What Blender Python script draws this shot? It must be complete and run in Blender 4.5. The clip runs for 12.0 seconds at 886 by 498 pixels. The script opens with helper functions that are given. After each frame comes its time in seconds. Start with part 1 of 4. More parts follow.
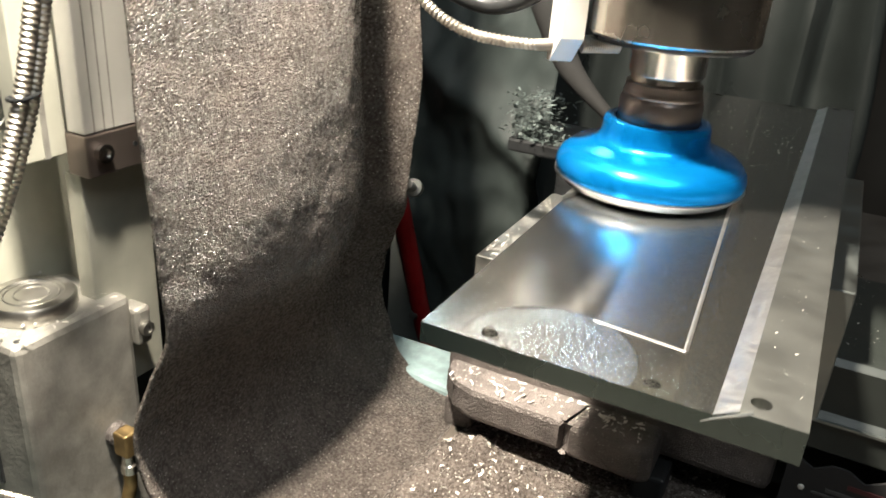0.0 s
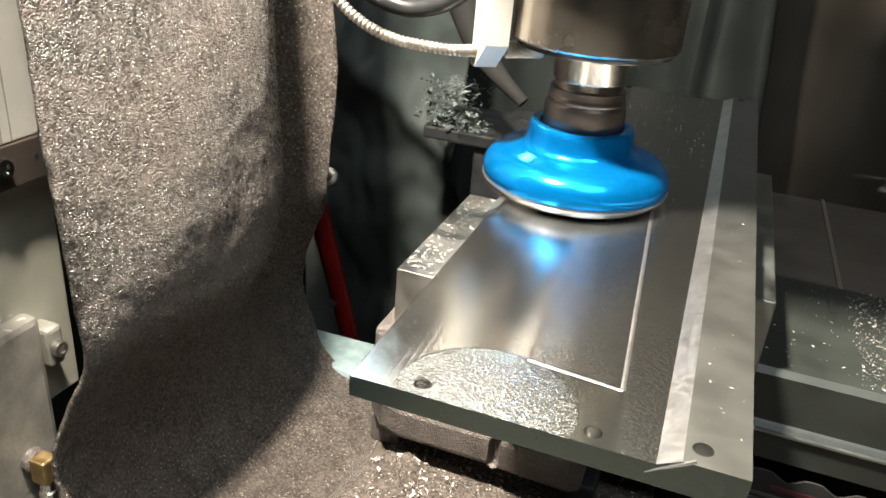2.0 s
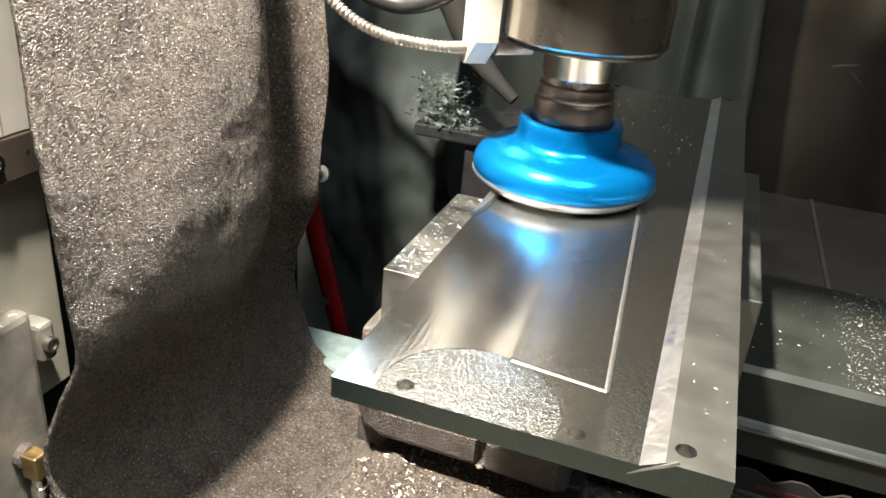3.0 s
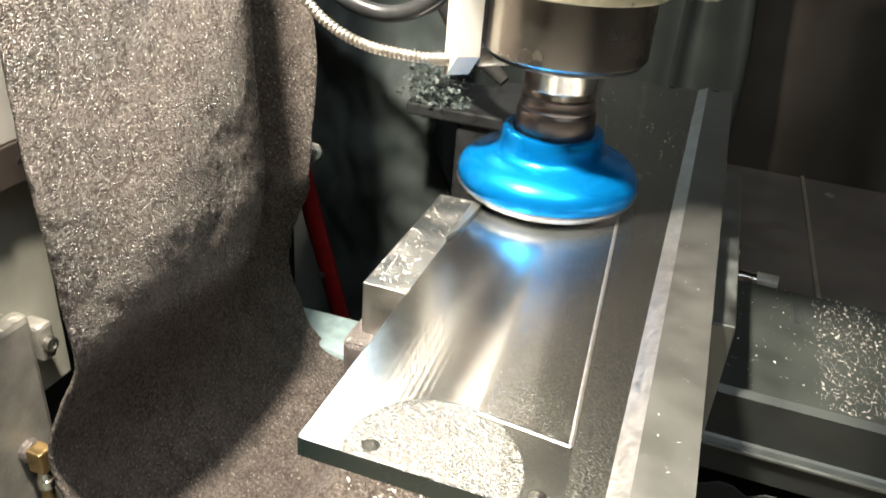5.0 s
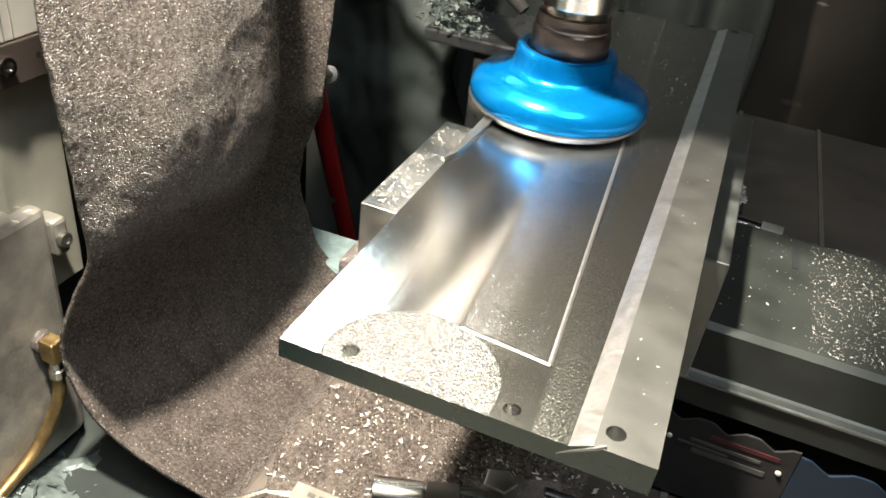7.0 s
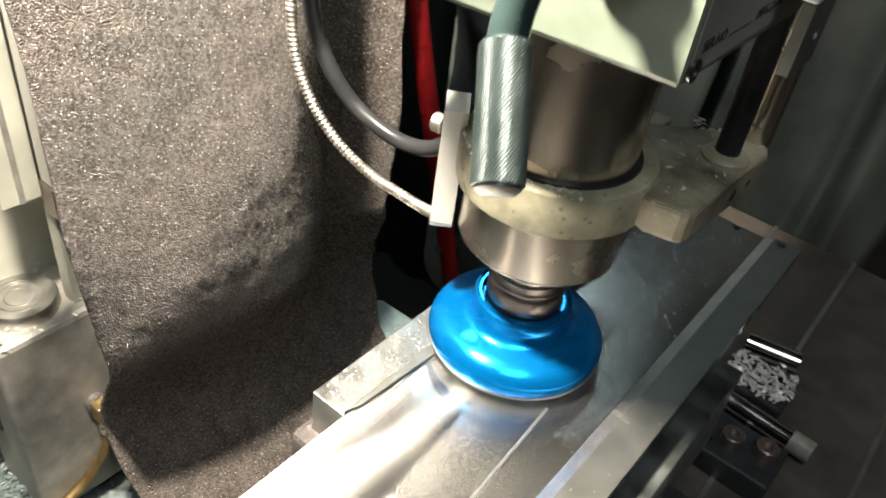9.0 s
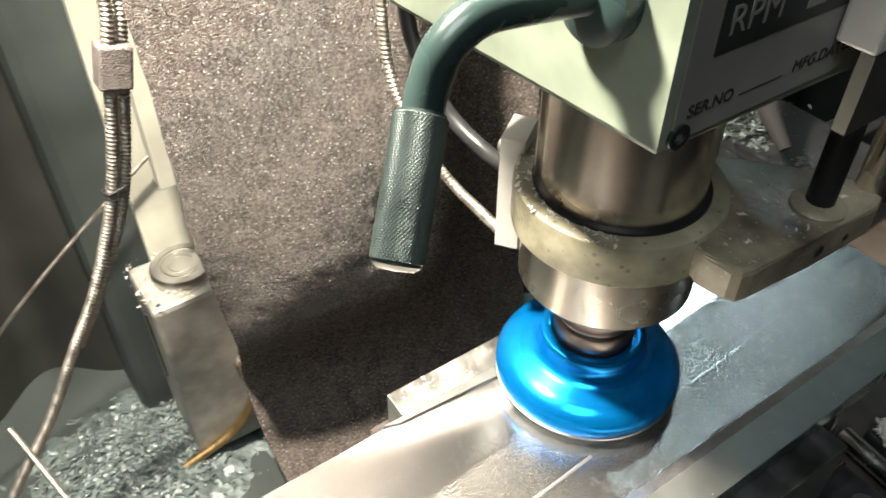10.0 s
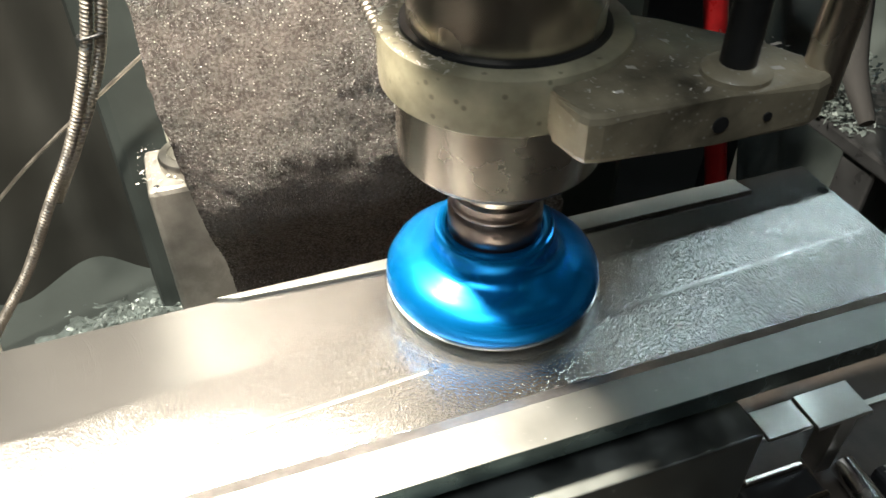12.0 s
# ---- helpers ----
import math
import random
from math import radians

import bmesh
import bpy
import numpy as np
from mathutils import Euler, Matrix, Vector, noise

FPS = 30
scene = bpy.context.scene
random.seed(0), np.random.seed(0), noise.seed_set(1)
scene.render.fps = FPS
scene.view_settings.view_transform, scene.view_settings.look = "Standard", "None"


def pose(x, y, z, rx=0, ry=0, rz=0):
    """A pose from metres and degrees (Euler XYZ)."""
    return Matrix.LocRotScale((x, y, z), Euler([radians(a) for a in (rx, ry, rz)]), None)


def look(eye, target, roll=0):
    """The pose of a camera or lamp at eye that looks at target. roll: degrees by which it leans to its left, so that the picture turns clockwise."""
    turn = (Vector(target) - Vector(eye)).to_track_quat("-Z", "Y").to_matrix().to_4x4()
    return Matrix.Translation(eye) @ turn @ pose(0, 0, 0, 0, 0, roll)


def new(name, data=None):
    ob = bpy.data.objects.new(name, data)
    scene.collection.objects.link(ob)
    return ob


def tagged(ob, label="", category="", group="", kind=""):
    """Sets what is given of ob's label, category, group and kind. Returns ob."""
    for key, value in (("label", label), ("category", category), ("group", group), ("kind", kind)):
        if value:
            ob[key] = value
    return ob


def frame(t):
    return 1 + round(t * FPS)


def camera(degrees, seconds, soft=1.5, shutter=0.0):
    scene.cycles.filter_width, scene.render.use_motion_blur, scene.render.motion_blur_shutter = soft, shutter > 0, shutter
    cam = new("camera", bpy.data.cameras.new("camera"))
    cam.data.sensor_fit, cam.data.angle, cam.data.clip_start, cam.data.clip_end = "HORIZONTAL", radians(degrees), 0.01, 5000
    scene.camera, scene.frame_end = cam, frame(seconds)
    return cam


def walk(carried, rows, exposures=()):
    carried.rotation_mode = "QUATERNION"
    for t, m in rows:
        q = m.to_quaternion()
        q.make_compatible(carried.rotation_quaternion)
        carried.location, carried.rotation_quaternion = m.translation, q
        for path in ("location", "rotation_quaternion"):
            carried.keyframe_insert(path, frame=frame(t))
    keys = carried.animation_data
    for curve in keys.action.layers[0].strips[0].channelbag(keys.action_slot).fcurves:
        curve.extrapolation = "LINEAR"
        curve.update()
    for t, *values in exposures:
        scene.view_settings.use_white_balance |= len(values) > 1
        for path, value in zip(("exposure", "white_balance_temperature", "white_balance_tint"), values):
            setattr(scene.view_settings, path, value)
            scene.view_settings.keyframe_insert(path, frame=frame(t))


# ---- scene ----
cam = camera(58.85, 12.0, soft=1.6, shutter=0.45)
# seconds, place in metres, turn in degrees
ROWS = [
    (0.0, 0.0794, -0.4164, 0.1368, 65.81, -3.87, 27.32),
    (0.5, 0.0673, -0.4093, 0.1558, 64.58, -3.50, 24.28),
    (1.0, 0.0591, -0.4074, 0.1478, 64.05, -3.85, 21.82),
    (1.5, 0.0594, -0.4102, 0.1506, 64.19, -4.16, 20.68),
    (2.0, 0.0630, -0.4099, 0.1530, 64.19, -4.45, 20.37),
    (2.5, 0.0645, -0.4119, 0.1525, 64.17, -4.70, 20.05),
    (4.5, 0.0673, -0.4145, 0.1652, 63.25, -4.39, 19.50),
    (5.0, 0.0687, -0.4067, 0.1850, 60.68, -4.08, 19.52),
    (5.5, 0.0741, -0.4160, 0.1731, 57.33, -5.40, 21.07),
    (6.0, 0.0733, -0.4176, 0.1679, 56.09, -5.98, 21.80),
    (6.5, 0.0771, -0.4207, 0.1731, 56.30, -6.07, 21.68),
    (7.0, 0.0777, -0.4200, 0.1754, 56.31, -6.53, 21.93),
    (7.5, 0.0871, -0.4038, 0.2077, 55.73, -6.57, 23.51),
    (9.5, 0.1676, -0.2650, 0.3402, 49.69, -4.55, 47.47),
    (10.0, 0.1888, -0.2275, 0.3466, 48.20, -0.14, 55.52),
    (10.5, 0.2148, -0.2021, 0.3503, 48.14, 3.21, 60.42),
    (11.0, 0.2299, -0.1788, 0.3307, 48.61, 2.35, 64.48),
    (11.5, 0.2390, -0.1422, 0.2813, 48.43, 0.93, 67.62),
    (12.0, 0.2550, -0.1142, 0.2617, 49.14, 0.12, 70.58),
]
walk(cam, [(t, pose(x, y, z, rx, ry, rz)) for t, x, y, z, rx, ry, rz in ROWS], [(0.0, 0.52), (7.7, 0.48), (9.5, 0.27), (12.0, 0.32)])
FEED = 0.00644  # metres a second, along -y

# ---- light ----
world = bpy.data.worlds.new("workshop")
scene.world = world
world.use_nodes = True
world.node_tree.nodes["Background"].inputs[0].default_value = (0.5, 0.6, 0.62, 1)
world.node_tree.nodes["Background"].inputs[1].default_value = 0.02


def area_lamp(name, eye, target, power, size, colour):
    data = bpy.data.lights.new(name, "AREA")
    data.shape, data.size, data.energy, data.color = "DISK", size, power, colour
    ob = new(name, data)
    ob.matrix_world = look(eye, target)
    return ob


area_lamp("work_lamp", (-0.155, -0.22, 0.60), (-0.08, -0.03, -0.05), 22.5, 0.06, (1.0, 0.895, 0.745))
area_lamp("ceiling_lamp", (-0.85, 1.35, 1.4), (0.0, 0.1, 0.0), 2.4, 0.2, (0.72, 0.93, 1.0))
# last one: unseen soft fill, added to lift the dark areas
area_lamp("side_fill", (0.7, -0.8, 2.0), (0.1, 0.1, -0.1), 16.0, 1.1, (0.92, 0.98, 1.0))


# ---- materials ----
def math_node(nt, op, a, b=None, c=None):
    n = nt.nodes.new("ShaderNodeMath")
    n.operation = op
    for i, v in enumerate((a, b, c)):
        if v is None:
            continue
        if isinstance(v, (int, float)):
            n.inputs[i].default_value = v
        else:
            nt.links.new(v, n.inputs[i])
    return n.outputs[0]


def material(name, colour, rough=0.5, metal=0.0, spread=0.25, scale=60.0, bump=0.0, bump_scale=300.0, specks=0.0, speck_colour=(0.75, 0.72, 0.68), coat=0.0, speck_scale=500.0, vary=0.12, grit=False):
    """Two scales of colour variation, roughness variation, bump; specks of swarf where wanted."""
    m = bpy.data.materials.new(name)
    m.use_nodes = True
    nt = m.node_tree
    b = nt.nodes["Principled BSDF"]
    geo = nt.nodes.new("ShaderNodeTexCoord")
    n1 = nt.nodes.new("ShaderNodeTexNoise")
    n1.inputs["Scale"].default_value, n1.inputs["Detail"].default_value = scale, 6
    nt.links.new(geo.outputs["Object"], n1.inputs["Vector"])
    n2 = nt.nodes.new("ShaderNodeTexNoise")
    n2.inputs["Scale"].default_value, n2.inputs["Detail"].default_value = scale * 0.17, 3
    nt.links.new(geo.outputs["Object"], n2.inputs["Vector"])
    add = nt.nodes.new("ShaderNodeMath")
    add.operation = "ADD"
    nt.links.new(n1.outputs["Fac"], add.inputs[0])
    nt.links.new(n2.outputs["Fac"], add.inputs[1])
    ramp = nt.nodes.new("ShaderNodeValToRGB")
    lo = [max(0.0, c * (1 - spread)) for c in colour]
    hi = [min(1.0, c * (1 + spread)) for c in colour]
    ramp.color_ramp.elements[0].position, ramp.color_ramp.elements[0].color = 0.38, (*lo, 1)
    ramp.color_ramp.elements[1].position, ramp.color_ramp.elements[1].color = 0.62, (*hi, 1)
    half = nt.nodes.new("ShaderNodeMath")
    half.operation, half.inputs[1].default_value = "MULTIPLY", 0.5
    nt.links.new(add.outputs[0], half.inputs[0])
    nt.links.new(half.outputs[0], ramp.inputs[0])
    out = ramp.outputs[0]
    if specks:
        v = nt.nodes.new("ShaderNodeTexVoronoi")
        v.inputs["Scale"].default_value = speck_scale
        v.inputs["Randomness"].default_value = 1.0
        nt.links.new(geo.outputs["Object"], v.inputs["Vector"])
        r2 = nt.nodes.new("ShaderNodeValToRGB")
        r2.color_ramp.elements[0].position, r2.color_ramp.elements[0].color = 0.12, (1, 1, 1, 1)
        r2.color_ramp.elements[1].position, r2.color_ramp.elements[1].color = 0.2, (0, 0, 0, 1)
        nt.links.new(v.outputs["Distance"], r2.inputs[0])
        gate = nt.nodes.new("ShaderNodeMath")
        gate.operation, gate.inputs[1].default_value = "MULTIPLY", specks
        nt.links.new(r2.outputs[0], gate.inputs[0])
        mix = nt.nodes.new("ShaderNodeMix")
        mix.data_type = "RGBA"
        nt.links.new(gate.outputs[0], mix.inputs[0])
        nt.links.new(out, mix.inputs[6])
        mix.inputs[7].default_value = (*speck_colour, 1)
        out = mix.outputs[2]
    nt.links.new(out, b.inputs["Base Color"])
    rr = nt.nodes.new("ShaderNodeMapRange")
    rr.inputs[3].default_value, rr.inputs[4].default_value = max(0.02, rough - vary), min(1, rough + vary)
    rr.inputs[1].default_value, rr.inputs[2].default_value = 0.3, 0.7
    nt.links.new(n1.outputs["Fac"], rr.inputs[0])
    nt.links.new(rr.outputs[0], b.inputs["Roughness"])
    b.inputs["Metallic"].default_value = metal
    b.inputs["Coat Weight"].default_value = coat
    if bump:
        n3 = nt.nodes.new("ShaderNodeTexNoise")
        n3.inputs["Scale"].default_value, n3.inputs["Detail"].default_value = bump_scale, 4
        nt.links.new(geo.outputs["Object"], n3.inputs["Vector"])
        tall = n3.outputs["Fac"]
        if grit:
            v3 = nt.nodes.new("ShaderNodeTexVoronoi")
            v3.inputs["Scale"].default_value = bump_scale
            nt.links.new(geo.outputs["Object"], v3.inputs["Vector"])
            tall = math_node(nt, "ADD", math_node(nt, "MULTIPLY", v3.outputs["Distance"], -1.3), tall)
        bp = nt.nodes.new("ShaderNodeBump")
        bp.inputs["Strength"].default_value, bp.inputs["Distance"].default_value = bump, 0.002
        nt.links.new(tall, bp.inputs["Height"])
        nt.links.new(bp.outputs[0], b.inputs["Normal"])
    return m


def face_milled(name, colour, radius):
    """Aluminium under a face cutter: arcs of the cutter's radius across x, repeated along y. The grooves spread the gloss across
    themselves; a finer lobe mirrors; a patch at the near end is dimpled where the cutter chattered on entry."""
    m = bpy.data.materials.new(name)
    m.use_nodes = True
    nt = m.node_tree
    nt.nodes.remove(nt.nodes["Principled BSDF"])
    co = nt.nodes.new("ShaderNodeTexCoord")
    sep = nt.nodes.new("ShaderNodeSeparateXYZ")
    nt.links.new(co.outputs["Object"], sep.inputs[0])
    x, y = sep.outputs[0], sep.outputs[1]
    xx = math_node(nt, "MULTIPLY", x, x)
    root = math_node(nt, "SQRT", math_node(nt, "MAXIMUM", math_node(nt, "SUBTRACT", radius * radius, xx), 1.4e-3))
    u = math_node(nt, "SUBTRACT", y, root)
    arcs = nt.nodes.new("ShaderNodeTexNoise")
    arcs.noise_dimensions = "1D"
    arcs.inputs["Scale"].default_value, arcs.inputs["Detail"].default_value = 1600, 4
    nt.links.new(u, arcs.inputs["W"])
    grain = nt.nodes.new("ShaderNodeTexNoise")
    grain.inputs["Scale"].default_value, grain.inputs["Detail"].default_value = 1300, 3
    nt.links.new(co.outputs["Object"], grain.inputs["Vector"])
    # dimpled entry patch
    px = math_node(nt, "SUBTRACT", x, 0.0145)
    py = math_node(nt, "SUBTRACT", y, -0.1935)
    dist = math_node(nt, "SQRT", math_node(nt, "ADD", math_node(nt, "MULTIPLY", px, px), math_node(nt, "MULTIPLY", py, py)))
    patch = nt.nodes.new("ShaderNodeMapRange")
    patch.inputs[1].default_value, patch.inputs[2].default_value = 0.0305, 0.0300
    nt.links.new(dist, patch.inputs[0])
    # hammered texture on the inner pass and beside the step, smooth land elsewhere
    def window(value, lo, hi, soft):
        rise = nt.nodes.new("ShaderNodeMapRange")
        rise.inputs[1].default_value, rise.inputs[2].default_value = lo - soft, lo + soft
        fall = nt.nodes.new("ShaderNodeMapRange")
        fall.inputs[1].default_value, fall.inputs[2].default_value = hi + soft, hi - soft
        nt.links.new(value, rise.inputs[0])
        nt.links.new(value, fall.inputs[0])
        return math_node(nt, "MULTIPLY", rise.outputs[0], fall.outputs[0])
    lean = math_node(nt, "ADD", x, math_node(nt, "MULTIPLY", y, 0.062))
    inner = math_node(nt, "MULTIPLY", window(lean, 0.0125, 0.0448, 0.0016), window(y, -0.1665, 0.40, 0.001))
    beside = window(lean, 0.0466, 0.30, 0.0012)
    band = math_node(nt, "MAXIMUM", math_node(nt, "MULTIPLY", inner, 0.36), math_node(nt, "MULTIPLY", beside, 0.42))
    mask = math_node(nt, "MAXIMUM", math_node(nt, "MULTIPLY", patch.outputs[0], 0.6), math_node(nt, "ADD", band, 0.03))
    dimple = nt.nodes.new("ShaderNodeTexVoronoi")
    dimple.inputs["Scale"].default_value = 1000
    warp = nt.nodes.new("ShaderNodeMapping")
    warp.inputs["Scale"].default_value = (0.8, 1.25, 1)
    nt.links.new(co.outputs["Object"], warp.inputs["Vector"])
    nt.links.new(warp.outputs[0], dimple.inputs["Vector"])
    # shallow ribs along the free edge, each turned a little against the next
    saw = nt.nodes.new("ShaderNodeMath")
    saw.operation, saw.inputs[1].default_value = "FRACT", 0
    nt.links.new(math_node(nt, "MULTIPLY", math_node(nt, "ADD", x, math_node(nt, "MULTIPLY", y, 0.03)), 420), saw.inputs[0])
    edge = nt.nodes.new("ShaderNodeMapRange")
    edge.inputs[1].default_value, edge.inputs[2].default_value = 0.012, 0.006
    nt.links.new(x, edge.inputs[0])
    height = math_node(nt, "ADD", math_node(nt, "MULTIPLY", arcs.outputs["Fac"], 0.10), math_node(nt, "MULTIPLY", grain.outputs["Fac"], 0.035))
    height = math_node(nt, "ADD", height, math_node(nt, "MULTIPLY", math_node(nt, "MULTIPLY", dimple.outputs["Distance"], 1.25), mask))
    bp = nt.nodes.new("ShaderNodeBump")
    bp.inputs["Strength"].default_value, bp.inputs["Distance"].default_value = 0.75, 0.0004
    nt.links.new(height, bp.inputs["Height"])
    waver = math_node(nt, "MULTIPLY", math_node(nt, "SUBTRACT", arcs.outputs["Fac"], 0.5), 0.005)
    tooth = math_node(nt, "MULTIPLY", math_node(nt, "MULTIPLY", saw.outputs[0], -0.0075), edge.outputs[0])
    # two families of arcs, cut by the leading and by the trailing side of the cutter
    tangents = []
    for shift, teeth in ((0.0105, 1.0), (-0.0100, 0.0)):
        across = nt.nodes.new("ShaderNodeCombineXYZ")
        swing = math_node(nt, "ADD", waver, math_node(nt, "MULTIPLY", tooth, teeth))
        nt.links.new(root, across.inputs[0])
        nt.links.new(math_node(nt, "MULTIPLY", math_node(nt, "ADD", math_node(nt, "ADD", x, shift), swing), -1.0), across.inputs[1])
        vt = nt.nodes.new("ShaderNodeVectorTransform")
        vt.vector_type, vt.convert_from, vt.convert_to = "VECTOR", "OBJECT", "WORLD"
        nt.links.new(across.outputs[0], vt.inputs[0])
        tangents.append(vt)
    big = nt.nodes.new("ShaderNodeTexNoise")
    big.inputs["Scale"].default_value, big.inputs["Detail"].default_value = 26, 6
    nt.links.new(co.outputs["Object"], big.inputs["Vector"])
    ramp = nt.nodes.new("ShaderNodeValToRGB")
    ramp.color_ramp.elements[0].position, ramp.color_ramp.elements[0].color = 0.15, (*[c * 0.90 for c in colour], 1)
    ramp.color_ramp.elements[1].position, ramp.color_ramp.elements[1].color = 0.7, (*colour, 1)
    nt.links.new(big.outputs["Fac"], ramp.inputs[0])
    lobes = []
    for rough, aniso in ((0.26, 0.76), (0.24, 0.82), (0.19, 0.0), (0.50, 0.0)):
        b = nt.nodes.new("ShaderNodeBsdfAnisotropic")
        b.distribution = "GGX" if rough > 0.4 else "BECKMANN"
        b.inputs["Roughness"].default_value = rough
        b.inputs["Anisotropy"].default_value = aniso
        nt.links.new(ramp.outputs[0], b.inputs["Color"])
        nt.links.new(bp.outputs[0], b.inputs["Normal"])
        nt.links.new(tangents[len(lobes) % 2].outputs[0], b.inputs["Tangent"])
        lobes.append(b)
    mixed = lobes[0].outputs[0]
    hammered = math_node(nt, "ADD", math_node(nt, "MULTIPLY", mask, 0.17), 0.83)
    for lobe, share in ((lobes[1], 0.45), (lobes[2], hammered), (lobes[3], 0.075)):
        mix = nt.nodes.new("ShaderNodeMixShader")
        if isinstance(share, float):
            mix.inputs[0].default_value = share
        else:
            nt.links.new(share, mix.inputs[0])
        nt.links.new(mixed, mix.inputs[1])
        nt.links.new(lobe.outputs[0], mix.inputs[2])
        mixed = mix.outputs[0]
    nt.links.new(mixed, nt.nodes["Material Output"].inputs["Surface"])
    return m


M_MILLED = face_milled("milled_aluminium", (0.55, 0.545, 0.525), 0.0640)
M_ALU = material("stock_aluminium", (0.29, 0.295, 0.28), 0.45, 1.0, 0.10, 60, 0.02, 1400, vary=0.03)
# plate edges: the dark teal room they mirror is put into the colour
M_SAWN_REFLECT = material("sawn_aluminium_dark_reflection", (0.22, 0.285, 0.28), 0.27, 1.0, 0.06, 30, 0.01, 700, vary=0.04)
M_STEEL = material("ground_steel", (0.74, 0.68, 0.60), 0.25, 1.0, 0.10, 25, vary=0.05)
M_DARKSTEEL = material("oiled_tool_steel", (0.30, 0.25, 0.225), 0.34, 0.85, 0.12, 40, vary=0.06)
M_BLACK = material("black_oxide_steel", (0.034, 0.036, 0.038), 0.38, 0.3, 0.3, 60, 0.02)
M_BLUE = material("blue_anodised_aluminium", (0.002, 0.25, 0.72), 0.22, 0.75, 0.05, 30, 0.0)
M_RING = material("bright_cutter_rim", (0.62, 0.66, 0.68), 0.3, 1.0, 0.08, 60)
M_CREAM = material("cream_machine_paint", (0.33, 0.31, 0.22), 0.36, 0.0, 0.55, 50, 0.2, 260, 0.5, (0.06, 0.055, 0.04), coat=0.15, speck_scale=160)
M_GREEN = material("pale_green_machine_paint", (0.22, 0.26, 0.205), 0.36, 0.0, 0.42, 22, 0.05, 250, coat=0.2)
M_RUBBER = material("oily_rubber_sheet", (0.165, 0.141, 0.126), 0.27, 0.0, 0.35, 420, 0.95, 1000, 1.0, (0.8, 0.75, 0.68), speck_scale=300, grit=True)
M_CAST = material("grimy_cast_iron", (0.165, 0.145, 0.136), 0.42, 0.2, 0.35, 80, 0.4, 1000, 0.5, (0.6, 0.57, 0.54), grit=True)
M_JAW = material("ground_jaw_steel", (0.50, 0.49, 0.46), 0.4, 1.0, 0.12, 50, 0.04, 400)
M_GREYBOX = material("cast_aluminium_housing", (0.32, 0.31, 0.28), 0.45, 0.35, 0.28, 60, 0.2, 300, 0.2, (0.6, 0.58, 0.52))
M_WHITE = material("anodised_rail_white", (0.62, 0.61, 0.57), 0.42, 0.15, 0.08, 30, 0.02, 300)
M_DIRTYWHITE = material("dirty_cream_panel", (0.46, 0.46, 0.39), 0.5, 0.0, 0.3, 14, 0.05, 200)
M_BRASS = material("tarnished_brass", (0.30, 0.21, 0.095), 0.42, 0.85, 0.3, 120, 0.1, 500)
M_CONDUIT = material("galvanised_conduit", (0.56, 0.52, 0.46), 0.40, 0.95, 0.15, 120)
M_DARK = material("dark_workshop_wall", (0.11, 0.10, 0.088), 0.7, 0.0, 0.35, 6, 0.1, 60)
M_FLOOR = material("dark_concrete", (0.05, 0.05, 0.048), 0.6, 0.0, 0.3, 8, 0.2, 80, 0.3)
M_GREENGREY = material("dark_green_grey_paint", (0.04, 0.05, 0.048), 0.5, 0.0, 0.35, 12, 0.1, 120)
M_RED = material("red_painted_bar", (0.33, 0.012, 0.014), 0.38, 0.0, 0.25, 60, coat=0.2)
M_CHIP = material("aluminium_swarf", (0.72, 0.69, 0.64), 0.34, 0.25, 0.12, 200)
# darker teal-grey version of the swarf colour, for pile and ledge
M_TEALCHIP = material("teal_grey_swarf", (0.15, 0.185, 0.18), 0.45, 0.3, 0.35, 150)

M_SLOPE = material("sloped_milled_wall", (0.55, 0.54, 0.52), 0.40, 1.0, 0.12, 500, 0.03, 1500, vary=0.06)
M_JAWDARK = material("satin_jaw_steel", (0.33, 0.36, 0.35), 0.42, 1.0, 0.12, 50, 0.02, 400)
M_BED = material("oily_vise_bed", (0.030, 0.035, 0.032), 0.42, 0.3, 0.25, 40, 0.05, 300)
M_CARDBLACK = material("card_black", (0.014, 0.014, 0.015), 0.75, 0.0, 0.2, 60)
M_CARDBLUE = material("card_blue", (0.008, 0.022, 0.042), 0.5, 0.0, 0.2, 60)
# print colours darkened for the shade under the vise bed
M_CARDGREY = material("shaded_print", (0.06, 0.06, 0.06), 0.6, 0.0, 0.3, 300)
M_CARDRED = material("shaded_red_print", (0.06, 0.012, 0.014), 0.6, 0.0, 0.3, 300)
M_CREAMPLASTIC = material("cream_plastic", (0.26, 0.25, 0.21), 0.45, 0.0, 0.35, 90, 0.1, 300)
M_MIRROR = material("polished_steel", (0.62, 0.61, 0.59), 0.16, 1.0, 0.06, 40)
M_LEVER = material("dark_green_enamel", (0.030, 0.052, 0.050), 0.30, 0.0, 0.2, 40, coat=0.4)
M_LEVERGRIP = material("knurled_dark_steel", (0.050, 0.068, 0.067), 0.34, 0.5, 0.2, 80)
M_PLATE = material("etched_grey_plate", (0.30, 0.30, 0.27), 0.45, 0.25, 0.18, 30)
M_CREAMWORN = material("worn_cream_paint", (0.25, 0.22, 0.155), 0.42, 0.0, 0.85, 34, 0.2, 260, 0.5, (0.5, 0.48, 0.42), coat=0.2, speck_scale=300)
M_COLUMN = material("green_grey_plastic_sheet", (0.030, 0.031, 0.028), 0.40, 0.0, 0.35, 9, 0.05, 120)
M_TEALPAD = material("pale_teal_pad", (0.28, 0.38, 0.39), 0.6, 0.0, 0.25, 90, 0.3, 300, 0.4, (0.6, 0.64, 0.64))
